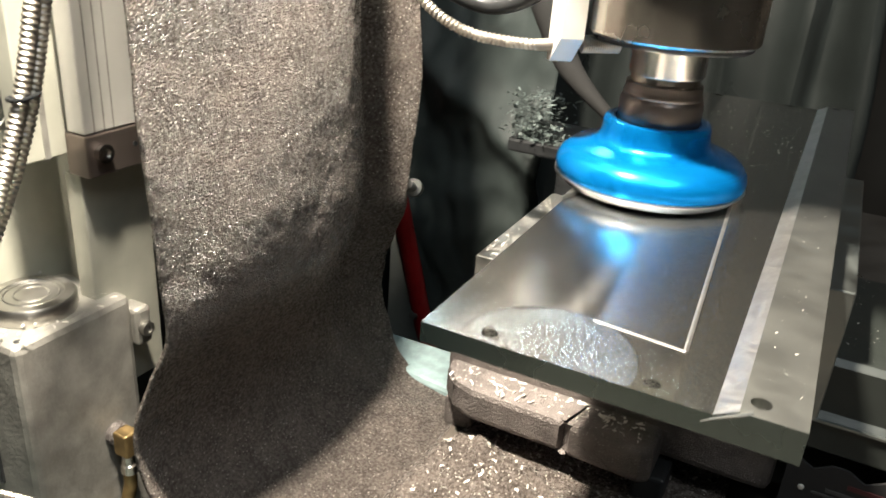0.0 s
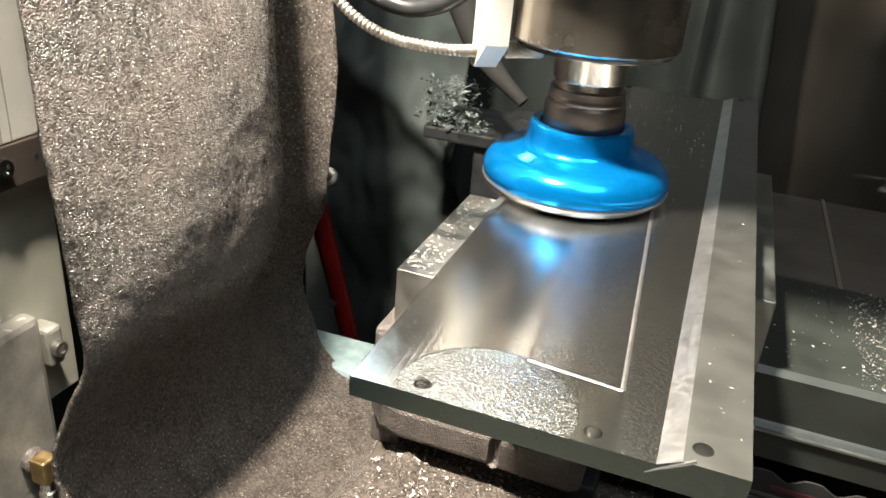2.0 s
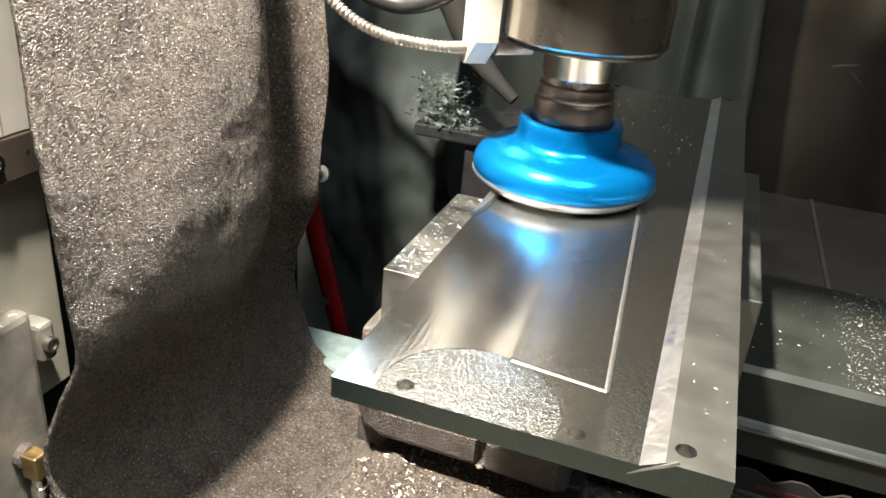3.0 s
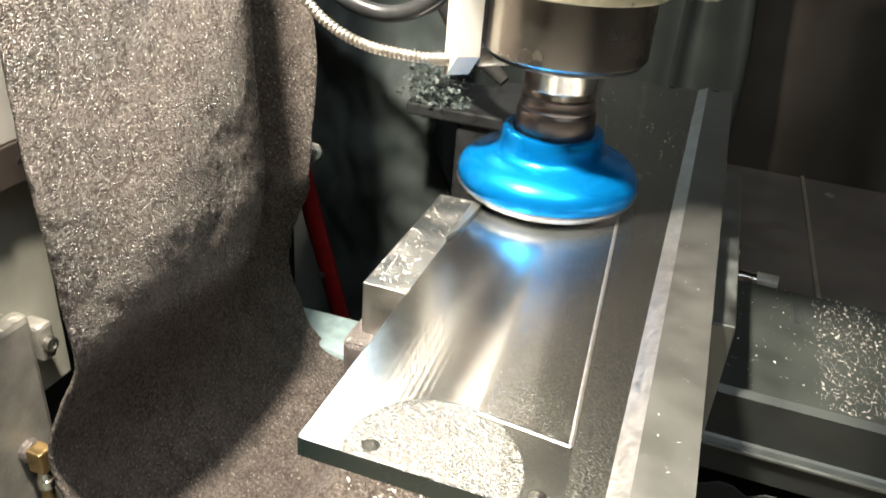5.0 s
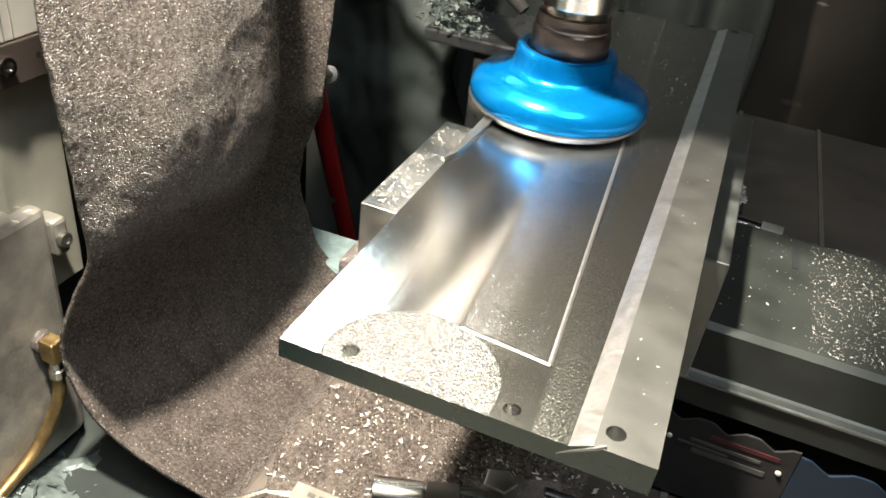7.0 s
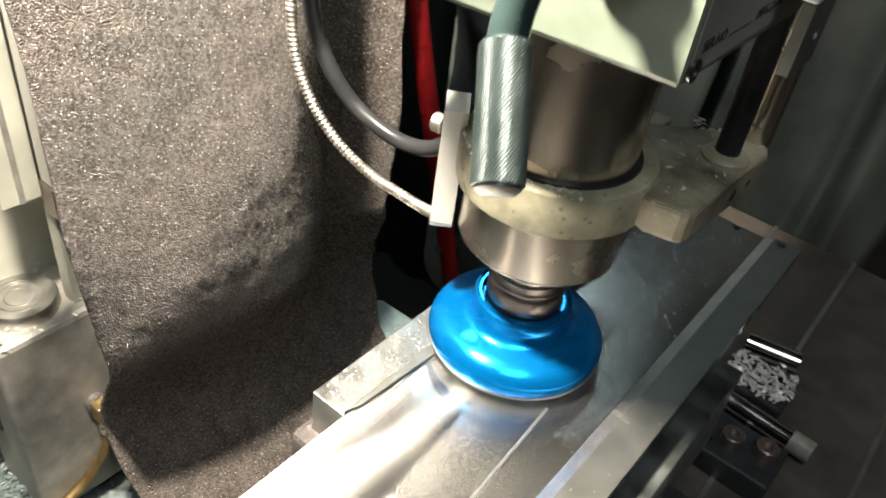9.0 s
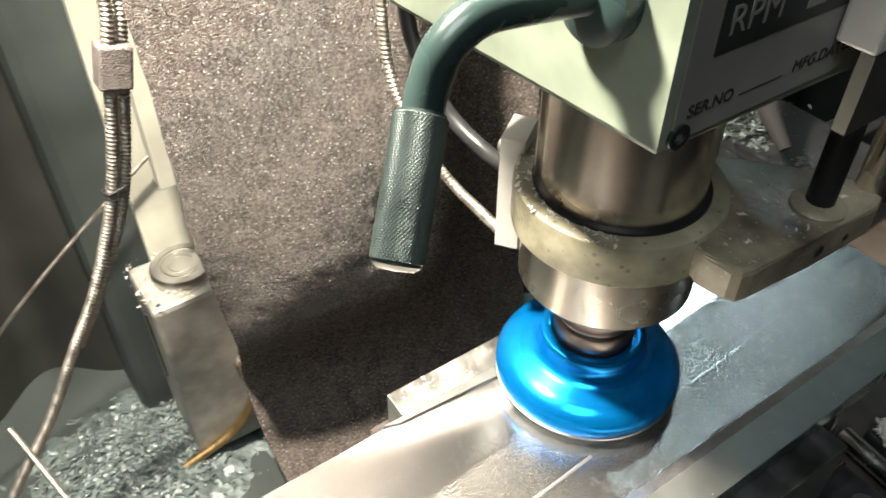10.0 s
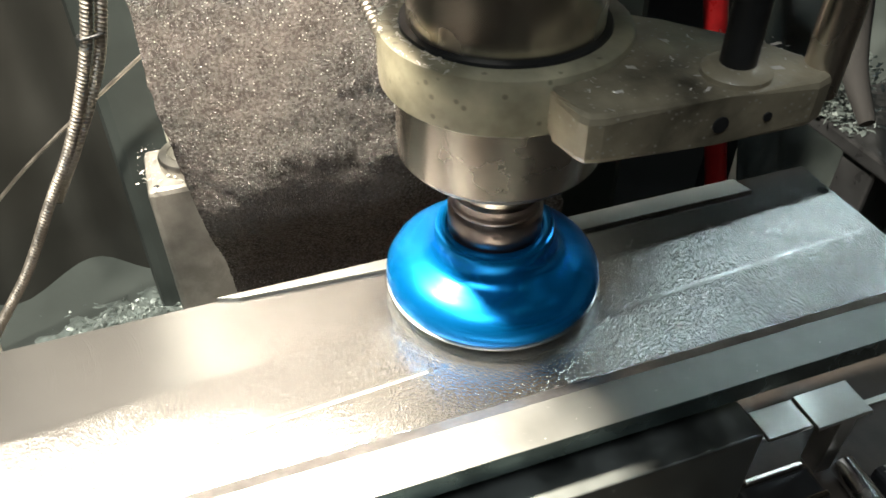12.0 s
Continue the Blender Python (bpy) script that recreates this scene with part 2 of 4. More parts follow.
M_SIDEPANEL = material("dull_side_panel", (0.36, 0.385, 0.365), 0.5, 0.0, 0.25, 14, 0.05, 120)
M_CLOTH = material("dark_teal_cloth", (0.050, 0.064, 0.062), 0.62, 0.0, 0.30, 22, 0.25, 900)
M_MATTBLACK = material("matt_black_plastic", (0.016, 0.016, 0.016), 0.9, 0.0, 0.3, 60, 0.05, 300)
M_TABLE = material("oil_stained_table", (0.075, 0.064, 0.054), 0.45, 0.1, 0.35, 40, 0.1, 500)
M_BACK = material("brown_black_sheet", (0.085, 0.072, 0.058), 0.55, 0.0, 0.30, 5, 0.05, 60)
M_CURTAIN = material("dark_plastic_curtain", (0.030, 0.036, 0.035), 0.36, 0.0, 0.35, 7, 0.05, 60)


# ---- building ----
def part(name, bm, mat, parent=None, label="", smooth=False):
    """Links a bmesh as one mesh object, under a thing or part if one is given."""
    me = bpy.data.meshes.new(name)
    bmesh.ops.recalc_face_normals(bm, faces=bm.faces[:])
    bm.to_mesh(me)
    bm.free()
    me.materials.append(mat)
    if smooth:
        me.polygons.foreach_set("use_smooth", [True] * len(me.polygons))
        me.set_sharp_from_angle(angle=radians(38))
    ob = new(name, me)
    if parent:
        ob.parent = parent
    if label:
        tagged(ob, label)
    return ob


def thing(name, label, category, group="", kind=""):
    ob = new(name)
    ob.empty_display_size = 0.02
    return tagged(ob, label, category, group, kind)


def box(bm, x0, x1, y0, y1, z0, z1, bevel=0.0, m=None):
    vs = [bm.verts.new((x, y, z)) for x in (x0, x1) for y in (y0, y1) for z in (z0, z1)]
    fs = [bm.faces.new([vs[i] for i in q]) for q in ((0, 1, 3, 2), (4, 6, 7, 5), (0, 4, 5, 1), (2, 3, 7, 6), (0, 2, 6, 4), (1, 5, 7, 3))]
    geom = vs
    if bevel:
        es = list({e for f in fs for e in f.edges})
        r = bmesh.ops.bevel(bm, geom=es, offset=bevel, segments=2, profile=0.5, affect="EDGES")
        geom = list({v for f in r["faces"] for v in f.verts} | {v for v in vs if v.is_valid})
    if m is not None:
        bmesh.ops.transform(bm, matrix=m, verts=geom)
    return bm


def boxed(*a, **k):
    return box(bmesh.new(), *a, **k)


def lathe(profile, seg=64, m=None, bm=None):
    """Turns (radius, z) points round z."""
    bm = bm or bmesh.new()
    rings = []
    for r, z in profile:
        rings.append([bm.verts.new((r * math.cos(2 * math.pi * i / seg), r * math.sin(2 * math.pi * i / seg), z)) for i in range(seg)])
    for a, b in zip(rings, rings[1:]):
        for i in range(seg):
            bm.faces.new((a[i], a[(i + 1) % seg], b[(i + 1) % seg], b[i]))
    bm.faces.new(rings[0][::-1])
    bm.faces.new(rings[-1])
    if m is not None:
        bmesh.ops.transform(bm, matrix=m, verts=[v for ring in rings for v in ring])
    return bm


def prism(outline, z0, z1, bevel=0.0, m=None):
    """A plan outline raised from z0 to z1."""
    bm = bmesh.new()
    lo = [bm.verts.new((x, y, z0)) for x, y in outline]
    hi = [bm.verts.new((x, y, z1)) for x, y in outline]
    n = len(outline)
    for i in range(n):
        bm.faces.new((lo[i], lo[(i + 1) % n], hi[(i + 1) % n], hi[i]))
    bm.faces.new(lo[::-1])
    bm.faces.new(hi)
    if bevel:
        es = [e for e in bm.edges if abs(e.verts[0].co.z - e.verts[1].co.z) < 1e-7]
        bmesh.ops.bevel(bm, geom=es, offset=bevel, segments=2, profile=0.5, affect="EDGES")
    if m is not None:
        bmesh.ops.transform(bm, matrix=m, verts=bm.verts[:])
    return bm


def curve_points(ctrl, steps=10):
    """A smooth line through the control points."""
    p = [Vector(c) for c in ctrl]
    p = [2 * p[0] - p[1]] + p + [2 * p[-1] - p[-2]]
    out = []
    for i in range(1, len(p) - 2):
        for k in range(steps):
            t = k / steps
            a, b, c, d = p[i - 1:i + 3]
            out.append(0.5 * ((2 * b) + (c - a) * t + (2 * a - 5 * b + 4 * c - d) * t * t + (3 * b - a - 3 * c + d) * t ** 3))
    out.append(p[-2])
    return out


def sweep(points, radius, seg=12, ridge=0.0, bm=None):
    """A tube along points; ridge swells every second ring. radius: a number or one for each point."""
    bm = bm or bmesh.new()
    rings = []
    up = Vector((0.13, 0.21, 0.97))
    for i, p in enumerate(points):
        d = (points[min(i + 1, len(points) - 1)] - points[max(i - 1, 0)]).normalized()
        a = d.cross(up).normalized()
        b = d.cross(a)
        r = radius[i] if isinstance(radius, (list, tuple)) else radius
        r *= 1 + (ridge if i % 2 else 0)
        rings.append([bm.verts.new(p + (a * math.cos(2 * math.pi * k / seg) + b * math.sin(2 * math.pi * k / seg)) * r) for k in range(seg)])
    for a, b in zip(rings, rings[1:]):
        for i in range(seg):
            bm.faces.new((a[i], a[(i + 1) % seg], b[(i + 1) % seg], b[i]))
    bm.faces.new(rings[0][::-1])
    bm.faces.new(rings[-1])
    return bm


def resample(pts, step):
    out, rest = [pts[0].copy()], step
    for a, b in zip(pts, pts[1:]):
        d = (b - a).length
        at = rest
        while at <= d:
            out.append(a.lerp(b, at / d))
            at += step
        rest = at - d
    return out


MOVING = []


def feeds(ob):
    """Marks a thing that travels with the table."""
    MOVING.append(ob)
    return ob


# ---- structure ----
def room():
    fl = part("floor", boxed(-3, 3, -3, 3, -1.15, -1.10), M_FLOOR)
    tagged(fl, "dark oily concrete workshop floor", "floor", kind="structure")
    for name, a in (("wall_north", (-3, 3, 3, 3.1, -1.1, 2.2)), ("wall_south", (-3, 3, -3.1, -3, -1.1, 2.2)), ("wall_east", (3, 3.1, -3, 3, -1.1, 2.2)), ("wall_west", (-3.1, -3, -3, 3, -1.1, 2.2))):
        tagged(part(name, boxed(*a), M_DARK), "plain dark workshop wall in shade", "wall", kind="structure")
    tagged(part("ceiling", boxed(-3.1, 3.1, -3.1, 3.1, 2.2, 2.3), M_DARK), "plain dark workshop ceiling", "ceiling", kind="structure")


room()


# ---- swarf ----
def chip(bm, at, normal, length, width, curl, turn, tip=0.35):
    """One curled sliver of metal lying on a surface."""
    n = Vector(normal).normalized()
    a = n.cross(Vector((0.3, 0.5, 0.81))).normalized()
    b = n.cross(a)
    d = a * math.cos(turn) + b * math.sin(turn)
    s = n.cross(d)
    rows = []
    for i in range(4):
        t = i / 3 - 0.5
        c = Vector(at) + d * (t * length) + n * (curl * (0.25 - t * t) + 0.0002) + s * (0.25 * width * math.sin(7 * t))
        w = width * (0.5 if i in (0, 3) else 1.0)
        rows.append((bm.verts.new(c - s * w * 0.5), bm.verts.new(c + s * w * 0.5 + n * width * tip)))
    for p, q in zip(rows, rows[1:]):
        bm.faces.new((p[0], q[0], q[1], p[1]))


def swarf(name, label, place, count, seed, size=(0.001, 0.004), moving=False, mat=None, curl=0.5, tip=0.35):
    """A scatter of chips; place(rng) gives a point and its normal."""
    rng = random.Random(seed)
    bm = bmesh.new()
    for _ in range(count):
        at, n = place(rng)
        length = size[0] + (size[1] - size[0]) * rng.random() ** 2.2
        chip(bm, at, n, length, length * rng.uniform(0.14, 0.4), length * rng.uniform(0, curl), rng.uniform(0, 6.28), tip)
    ob = tagged(part(name, bm, mat or M_CHIP), label, "swarf", kind="stuff")
    return feeds(ob) if moving else ob


# ---- rubber way cover ----
PROFILE = [(-0.240, 0.42), (-0.229, 0.22), (-0.221, 0.08), (-0.218, 0.0), (-0.221, -0.06), (-0.228, -0.11), (-0.250, -0.150), (-0.270, -0.195), (-0.274, -0.235), (-0.256, -0.270), (-0.21, -0.294), (-0.14, -0.305), (-0.06, -0.312), (0.05, -0.315)]
LINE = curve_points([(x, 0, z) for x, z in PROFILE], 26)


def ramp(v, a, b):
    return max(0.0, min(1.0, (v - a) / (b - a)))


def cover_point(i, s):
    p = LINE[i]
    low = ramp(p.z, -0.10, -0.25)
    y0 = -0.142 + 0.022 * ramp(p.z, 0.0, -0.2) + 0.003 * noise.noise(Vector((1, 2, p.z * 22)))
    y1 = 0.152 - 0.004 * ramp(p.z, -0.05, -0.15) + 0.004 * ramp(p.z, 0.02, -0.12) + 0.044 * ramp(p.z, -0.10, -0.20) - 0.030 * ramp(p.z, -0.26, -0.30)
    y = y0 + (y1 - y0) * s
    d = noise.noise(Vector((p.x * 9, y * 13, p.z * 9))) * 0.007 + noise.noise(Vector((p.x * 45, y * 45, p.z * 45))) * 0.0007 + noise.noise(Vector((p.x * 150, y * 150, p.z * 150))) * 0.0003 + noise.noise(Vector((p.x * 420, y * 420, p.z * 420))) * 0.0004
    d += (0.018 * math.sin(math.pi * min(1.0, s * 1.15)) - 0.050 * math.exp(-((s - 0.84) / 0.150) ** 2) * (1 - 0.85 * ramp(s, 0.86, 1.0))) * (1 - low) - 0.006
    n = Vector((1, 0, 0)).lerp(Vector((0.1, 0, 1)), ramp(p.z, -0.24, -0.30)).normalized()
    return Vector((p.x, y, p.z)) + n * d, n


def rubber_cover():
    bm = bmesh.new()
    ny = 260
    grid = [[bm.verts.new(cover_point(i, k / ny)[0]) for k in range(ny + 1)] for i in range(len(LINE))]
    for a, b in zip(grid, grid[1:]):
        for k in range(ny):
            bm.faces.new((a[k], a[k + 1], b[k + 1], b[k]))
    ob = part("rubber_way_cover", bm, M_RUBBER, smooth=True)
    mod = ob.modifiers.new("thickness", "SOLIDIFY")
    mod.thickness, mod.offset = 0.004, -1
    tagged(ob, "oily black rubber way cover in a hanging fold, flecked with swarf", "way cover")

    def stuck(rng):
        i = rng.randrange(26, len(LINE) - 12)
        p, n = cover_point(i, rng.random())
        return p + n * 0.0002, n
    swarf("cover_swarf", "tiny bright swarf stuck to the oily rubber cover", stuck, 9000, 3, (0.0004, 0.0024), curl=0.06, tip=0.2)

    swarf("cover_flakes", "larger bright flakes clinging to the rubber cover", stuck, 120, 31, (0.002, 0.0058), curl=0.25, tip=0.3)

    def fallen(rng):
        i = rng.randrange(26 * 9, len(LINE) - 20)
        p, n = cover_point(i, rng.uniform(0.05, 1))
        return p + n * 0.0004, n
    swarf("fallen_swarf", "bright swarf lying along the foot of the cover", fallen, 1900, 4, (0.001, 0.0055))


rubber_cover()


# ---- cutter and spindle ----
def cutter():
    root = thing("face_mill", "spinning blue anodised face mill with a bright rim", "cutter")
    body = part("body", lathe([(0.012, 0.004), (0.044, 0.004), (0.0485, 0.0055), (0.0500, 0.008), (0.0505, 0.0105), (0.0500, 0.0135), (0.0480, 0.0172), (0.0445, 0.0203), (0.0395, 0.0225), (0.0340, 0.0240), (0.0305, 0.0256), (0.0288, 0.0280), (0.0281, 0.0320), (0.0279, 0.0360), (0.0272, 0.0374), (0.0260, 0.0379), (0.0225, 0.0375), (0.0222, 0.0350), (0.012, 0.0350)], 128), M_BLUE, root, smooth=True)
    part("rim", lathe([(0.0485, 0.0052), (0.0503, 0.0057), (0.0507, 0.0064), (0.0504, 0.0071), (0.0485, 0.0076)], 128), M_RING, body, "thin bright machined rim", smooth=True)
    # solid ring added to imitate the silver blur of the whirling inserts
    ring = part("insert_blur_ring", lathe([(0.030, 0.0010), (0.0445, 0.0010), (0.0466, 0.0022), (0.0474, 0.0050), (0.030, 0.0053)], 128), M_RING, body, "silver ring standing in for the blur of the spinning inserts", smooth=True)
    for k in range(2):
        part("insert", boxed(0.0440, 0.0500, -0.0035, 0.0035, 0.0003, 0.0046, 0.0004, pose(0, 0, 0, 0, 0, 180 * k)), M_STEEL, body)
        part("screw", lathe([(0.0015, 0.0), (0.0021, 0.0004), (0.0018, 0.0012), (0.0, 0.0013)], 16, pose(0.0497, 0, 0.0025, 0, 90, 0) if k == 0 else pose(-0.0497, 0, 0.0025, 0, -90, 0)), M_BLACK, body, smooth=True)
    return root


CUTTER = cutter()


def tool_holder():
    root = thing("tool_holder", "oiled brown steel tool holder under the spindle", "tool holder")
    part("collar", lathe([(0.0185, 0.0345), (0.0210, 0.0352), (0.0214, 0.0362), (0.0214, 0.0478), (0.0208, 0.0490), (0.0199, 0.0500)], 64), M_DARKSTEEL, root, smooth=True)
    part("shoulder", lathe([(0.0196, 0.0496), (0.0203, 0.0506), (0.0204, 0.0516), (0.0199, 0.0526), (0.0196, 0.0536), (0.0196, 0.0568), (0.0180, 0.0576)], 64), M_DARKSTEEL, root, smooth=True)
    part("neck", lathe([(0.0178, 0.0572), (0.0178, 0.0612)], 64), M_STEEL, root, "bright steel neck", smooth=True)
    return root


HOLDER = tool_holder()


def spindle():
    root = thing("quill", "bright turned steel quill with spindle nose", "quill")
    nose = part("spindle_nose", lathe([(0.0158, 0.0606), (0.0188, 0.0612), (0.0194, 0.0622), (0.0194, 0.0725), (0.0215, 0.0755), (0.0215, 0.0815)], 64), M_STEEL, root, smooth=True)
    part("nose_lip", lathe([(0.021, 0.0765), (0.0395, 0.0772), (0.0402, 0.0782), (0.0402, 0.0802)], 96), M_BLACK, root, "black seal ring", smooth=True)
    part("quill_end", lathe([(0.020, 0.0797), (0.0413, 0.0797), (0.0426, 0.0810), (0.0426, 0.1125)], 128), M_STEEL, root, "brushed steel quill end", smooth=True)
    part("barrel", lathe([(0.0372, 0.1110), (0.0372, 0.30)], 128), M_STEEL, root, smooth=True)
    part("key", boxed(-0.0025, 0.0025, -0.0395, -0.0360, 0.136, 0.215, 0.0006, pose(0, 0, 0, 0, 0, -38)), M_STEEL, root, "long flat key up the quill")
    part("oil_ring", lathe([(0.0370, 0.1335), (0.0400, 0.1338), (0.0403, 0.1350), (0.0398, 0.1362), (0.0370, 0.1366)], 96), M_BLACK, root, "oily black ring at the clamp", smooth=True)
    return root


spindle()


# ---- workpiece ----
def filled(loops, z):
    """A flat face at z with round holes; the first loop is the outline."""
    bm = bmesh.new()
    edges = []
    for loop in loops:
        vs = [bm.verts.new((x, y, z)) for x, y in loop]
        edges += [bm.edges.new((vs[i], vs[(i + 1) % len(vs)])) for i in range(len(vs))]
    bmesh.ops.triangle_fill(bm, use_beauty=True, use_dissolve=False, edges=edges)
    return bm


def circle(x, y, r, n=28):
    return [(x + r * math.cos(2 * math.pi * i / n), y + r * math.sin(2 * math.pi * i / n)) for i in range(n)]


def add_mesh(bm, other):
    me = bpy.data.meshes.new("piece")
    other.to_mesh(me)
    other.free()
    bm.from_mesh(me)
    bpy.data.meshes.remove(me)


def quad(bm, *pts):
    bm.faces.new([bm.verts.new(p) for p in pts])


X0, X1, X2, X3, Y0, Y1, BASE, STEP = -0.0303, 0.0703, 0.0773, 0.0967, -0.2009, 0.2835, -0.0080, 0.0036


def hole_wall(bm, loop, z0, z1):
    lo = [bm.verts.new((x, y, z0)) for x, y in loop]
    hi = [bm.verts.new((x, y, z1)) for x, y in loop]
    for i in range(len(loop)):
        j = (i + 1) % len(loop)
        bm.faces.new((lo[i], lo[j], hi[j], hi[i]))
    bm.faces.new(lo)


def workpiece():
    root = feeds(thing("workpiece", "stepped aluminium plate being face milled in the vise", "workpiece"))
    near = [circle(-0.0066, -0.1945, 0.0031), circle(0.0503, -0.1945, 0.0029)]
    far = [circle(-0.0068, 0.2790, 0.0031), circle(0.0503, 0.2790, 0.0029)]
    bm = bmesh.new()
    add_mesh(bm, filled([[(X0, Y0), (X1, Y0), (X1, Y1), (X0, Y1)]] + near + far, 0.0))
    for loop in near + far:
        hole_wall(bm, loop, -0.0075, 0.0)
    part("milled_land", bm, M_MILLED, root, "freshly face milled aluminium land with arcs of tool marks")
    bm = bmesh.new()
    quad(bm, (X1, Y0, 0), (X2, Y0, STEP), (X2, Y1, STEP), (X1, Y1, 0))
    part("step_wall", bm, M_SLOPE, root, "sloped bright wall of the step")
    bm = bmesh.new()
    rail_holes = [circle(0.0826, -0.1926, 0.0032), circle(0.0836, 0.2780, 0.0032)]
    add_mesh(bm, filled([[(X2, Y0), (X3, Y0), (X3, Y1), (X2, Y1)]] + rail_holes, STEP))
    for loop in rail_holes:
        hole_wall(bm, loop, -0.003, STEP)
    part("raised_strip", bm, M_ALU, root, "unmilled raised strip of stock aluminium")
    bm = bmesh.new()
    quad(bm, (X0, Y0, BASE), (X3, Y0, BASE), (X3, Y0, STEP), (X2, Y0, STEP), (X1, Y0, 0), (X0, Y0, 0))
    quad(bm, (X0, Y1, BASE), (X0, Y1, 0), (X1, Y1, 0), (X2, Y1, STEP), (X3, Y1, STEP), (X3, Y1, BASE))
    quad(bm, (X3, Y0, BASE), (X3, Y1, BASE), (X3, Y1, STEP), (X3, Y0, STEP))
    quad(bm, (X0, Y0, BASE), (X0, Y0, 0), (X0, Y1, 0), (X0, Y1, BASE))
    quad(bm, (X0, Y0, BASE), (X0, Y1, BASE), (X3, Y1, BASE), (X3, Y0, BASE))
    part("sides", bm, M_SAWN_REFLECT, root, "satin edges of the plate, coloured with a dark teal reflection")
    # the unmilled ridge left along the edge beside the fixed jaw
    bm = prism([(-0.0308, -0.050), (-0.0275, -0.040), (-0.0185, 0.120), (-0.0180, 0.2400), (-0.0308, 0.2360)], -0.004, 0.0022, 0.0004)
    part("edge_ridge", bm, M_ALU, root, "thin unmilled ridge along the edge")
    # the line where a deeper pass stopped
    for a, b in (((0.0555, -0.168), (0.0435, 0.03)), ((0.0555, -0.168), (0.0215, -0.1645))):
        d = Vector((b[0] - a[0], b[1] - a[1], 0)).normalized()
        s = Vector((-d.y, d.x, 0)) * 0.0009
        bm = bmesh.new()
        p, q = Vector((*a, 0)), Vector((*b, 0))
        up = Vector((0, 0, 0.00022))
        v = [bm.verts.new(c) for c in (p - s, p + up, p + s, q - s, q + up, q + s)]
        bm.faces.new((v[0], v[1], v[4], v[3]))
        bm.faces.new((v[1], v[2], v[5], v[4]))
        bm.faces.new((v[0], v[2], v[1]))
        bm.faces.new((v[3], v[4], v[5]))
        part("pass_line", bm, M_SLOPE, root, "bright line where a milling pass ended")
    # the burr hanging off the front corner of the step
    pts = curve_points([(0.081, -0.1995, 0.0036), (0.077, -0.2016, 0.0026), (0.0715, -0.2030, 0.0004), (0.0675, -0.2040, -0.0016)], 6)
    part("burr", sweep(pts, [0.0009 - 0.0007 * i / (len(pts) - 1) for i in range(len(pts))], 6), M_ALU, root, "curled bright burr on the corner")
    return root


# ---- vise and table ----
def table():
    root = feeds(thing("mill_table", "oily cast iron mill table strewn with swarf", "table"))
    part("top", boxed(-0.088, 0.34, -0.60, 0.60, -0.215, -0.172, 0.003), M_TABLE, root)
    part("apron", boxed(-0.07, 0.32, -0.60, 0.60, -0.30, -0.215), M_GREENGREY, root)
    for k in range(3):
        x = 0.03 + 0.09 * k
        part("slot_lip", boxed(x, x + 0.004, -0.60, 0.60, -0.172, -0.1705), M_JAW, root)
    return root


def mat_height(x, y):
    h = -0.169 - 0.125 * ramp(x, -0.075, -0.15) ** 1.4
    for ax, ay, bx, by, hh, w in ((-0.050, -0.055, 0.012, -0.125, 0.007, 0.005), (-0.038, -0.058, 0.030, -0.122, 0.006, 0.004), (-0.062, -0.050, -0.020, -0.140, 0.008, 0.006), (-0.025, -0.060, 0.045, -0.100, 0.005, 0.004), (-0.085, -0.060, -0.105, -0.200, 0.008, 0.010)):
        d = Vector((bx - ax, by - ay))
        t = max(0.0, min(1.15, ((x - ax) * d.x + (y - ay) * d.y) / d.length_squared))
        r = math.hypot(x - ax - d.x * t, y - ay - d.y * t)
        h += hh * math.exp(-(r / w) ** 2) * (1 - 0.75 * ramp(t, 0.3, 1.1))
    return h + 0.003 * noise.noise(Vector((x * 25, y * 25, 0))) + 0.0012 * noise.noise(Vector((x * 90, y * 90, 3)))


def mat_sheet():
    bm = bmesh.new()
    nx, ny = 110, 150
    grid = [[bm.verts.new((-0.15 + 0.23 * i / nx, -0.30 + 0.42 * k / ny, mat_height(-0.15 + 0.23 * i / nx, -0.30 + 0.42 * k / ny))) for k in range(ny + 1)] for i in range(nx + 1)]
    for a, b in zip(grid, grid[1:]):
        for k in range(ny):
            bm.faces.new((a[k], b[k], b[k + 1], a[k + 1]))
    ob = feeds(part("rubber_mat", bm, M_RUBBER, smooth=True))
    mod = ob.modifiers.new("thickness", "SOLIDIFY")
    mod.thickness, mod.offset = 0.003, -1
    tagged(ob, "creased rubber mat on the table covered in grime and swarf", "mat")

    def on_mat(rng):
        x, y = rng.uniform(-0.085, 0.075), rng.uniform(-0.26, 0.02)
        return (x, y, mat_height(x, y) + 0.0004), (0, 0, 1)
    swarf("mat_swarf", "bright swarf scattered on the rubber mat", on_mat, 1500, 5, (0.0006, 0.0045), True)


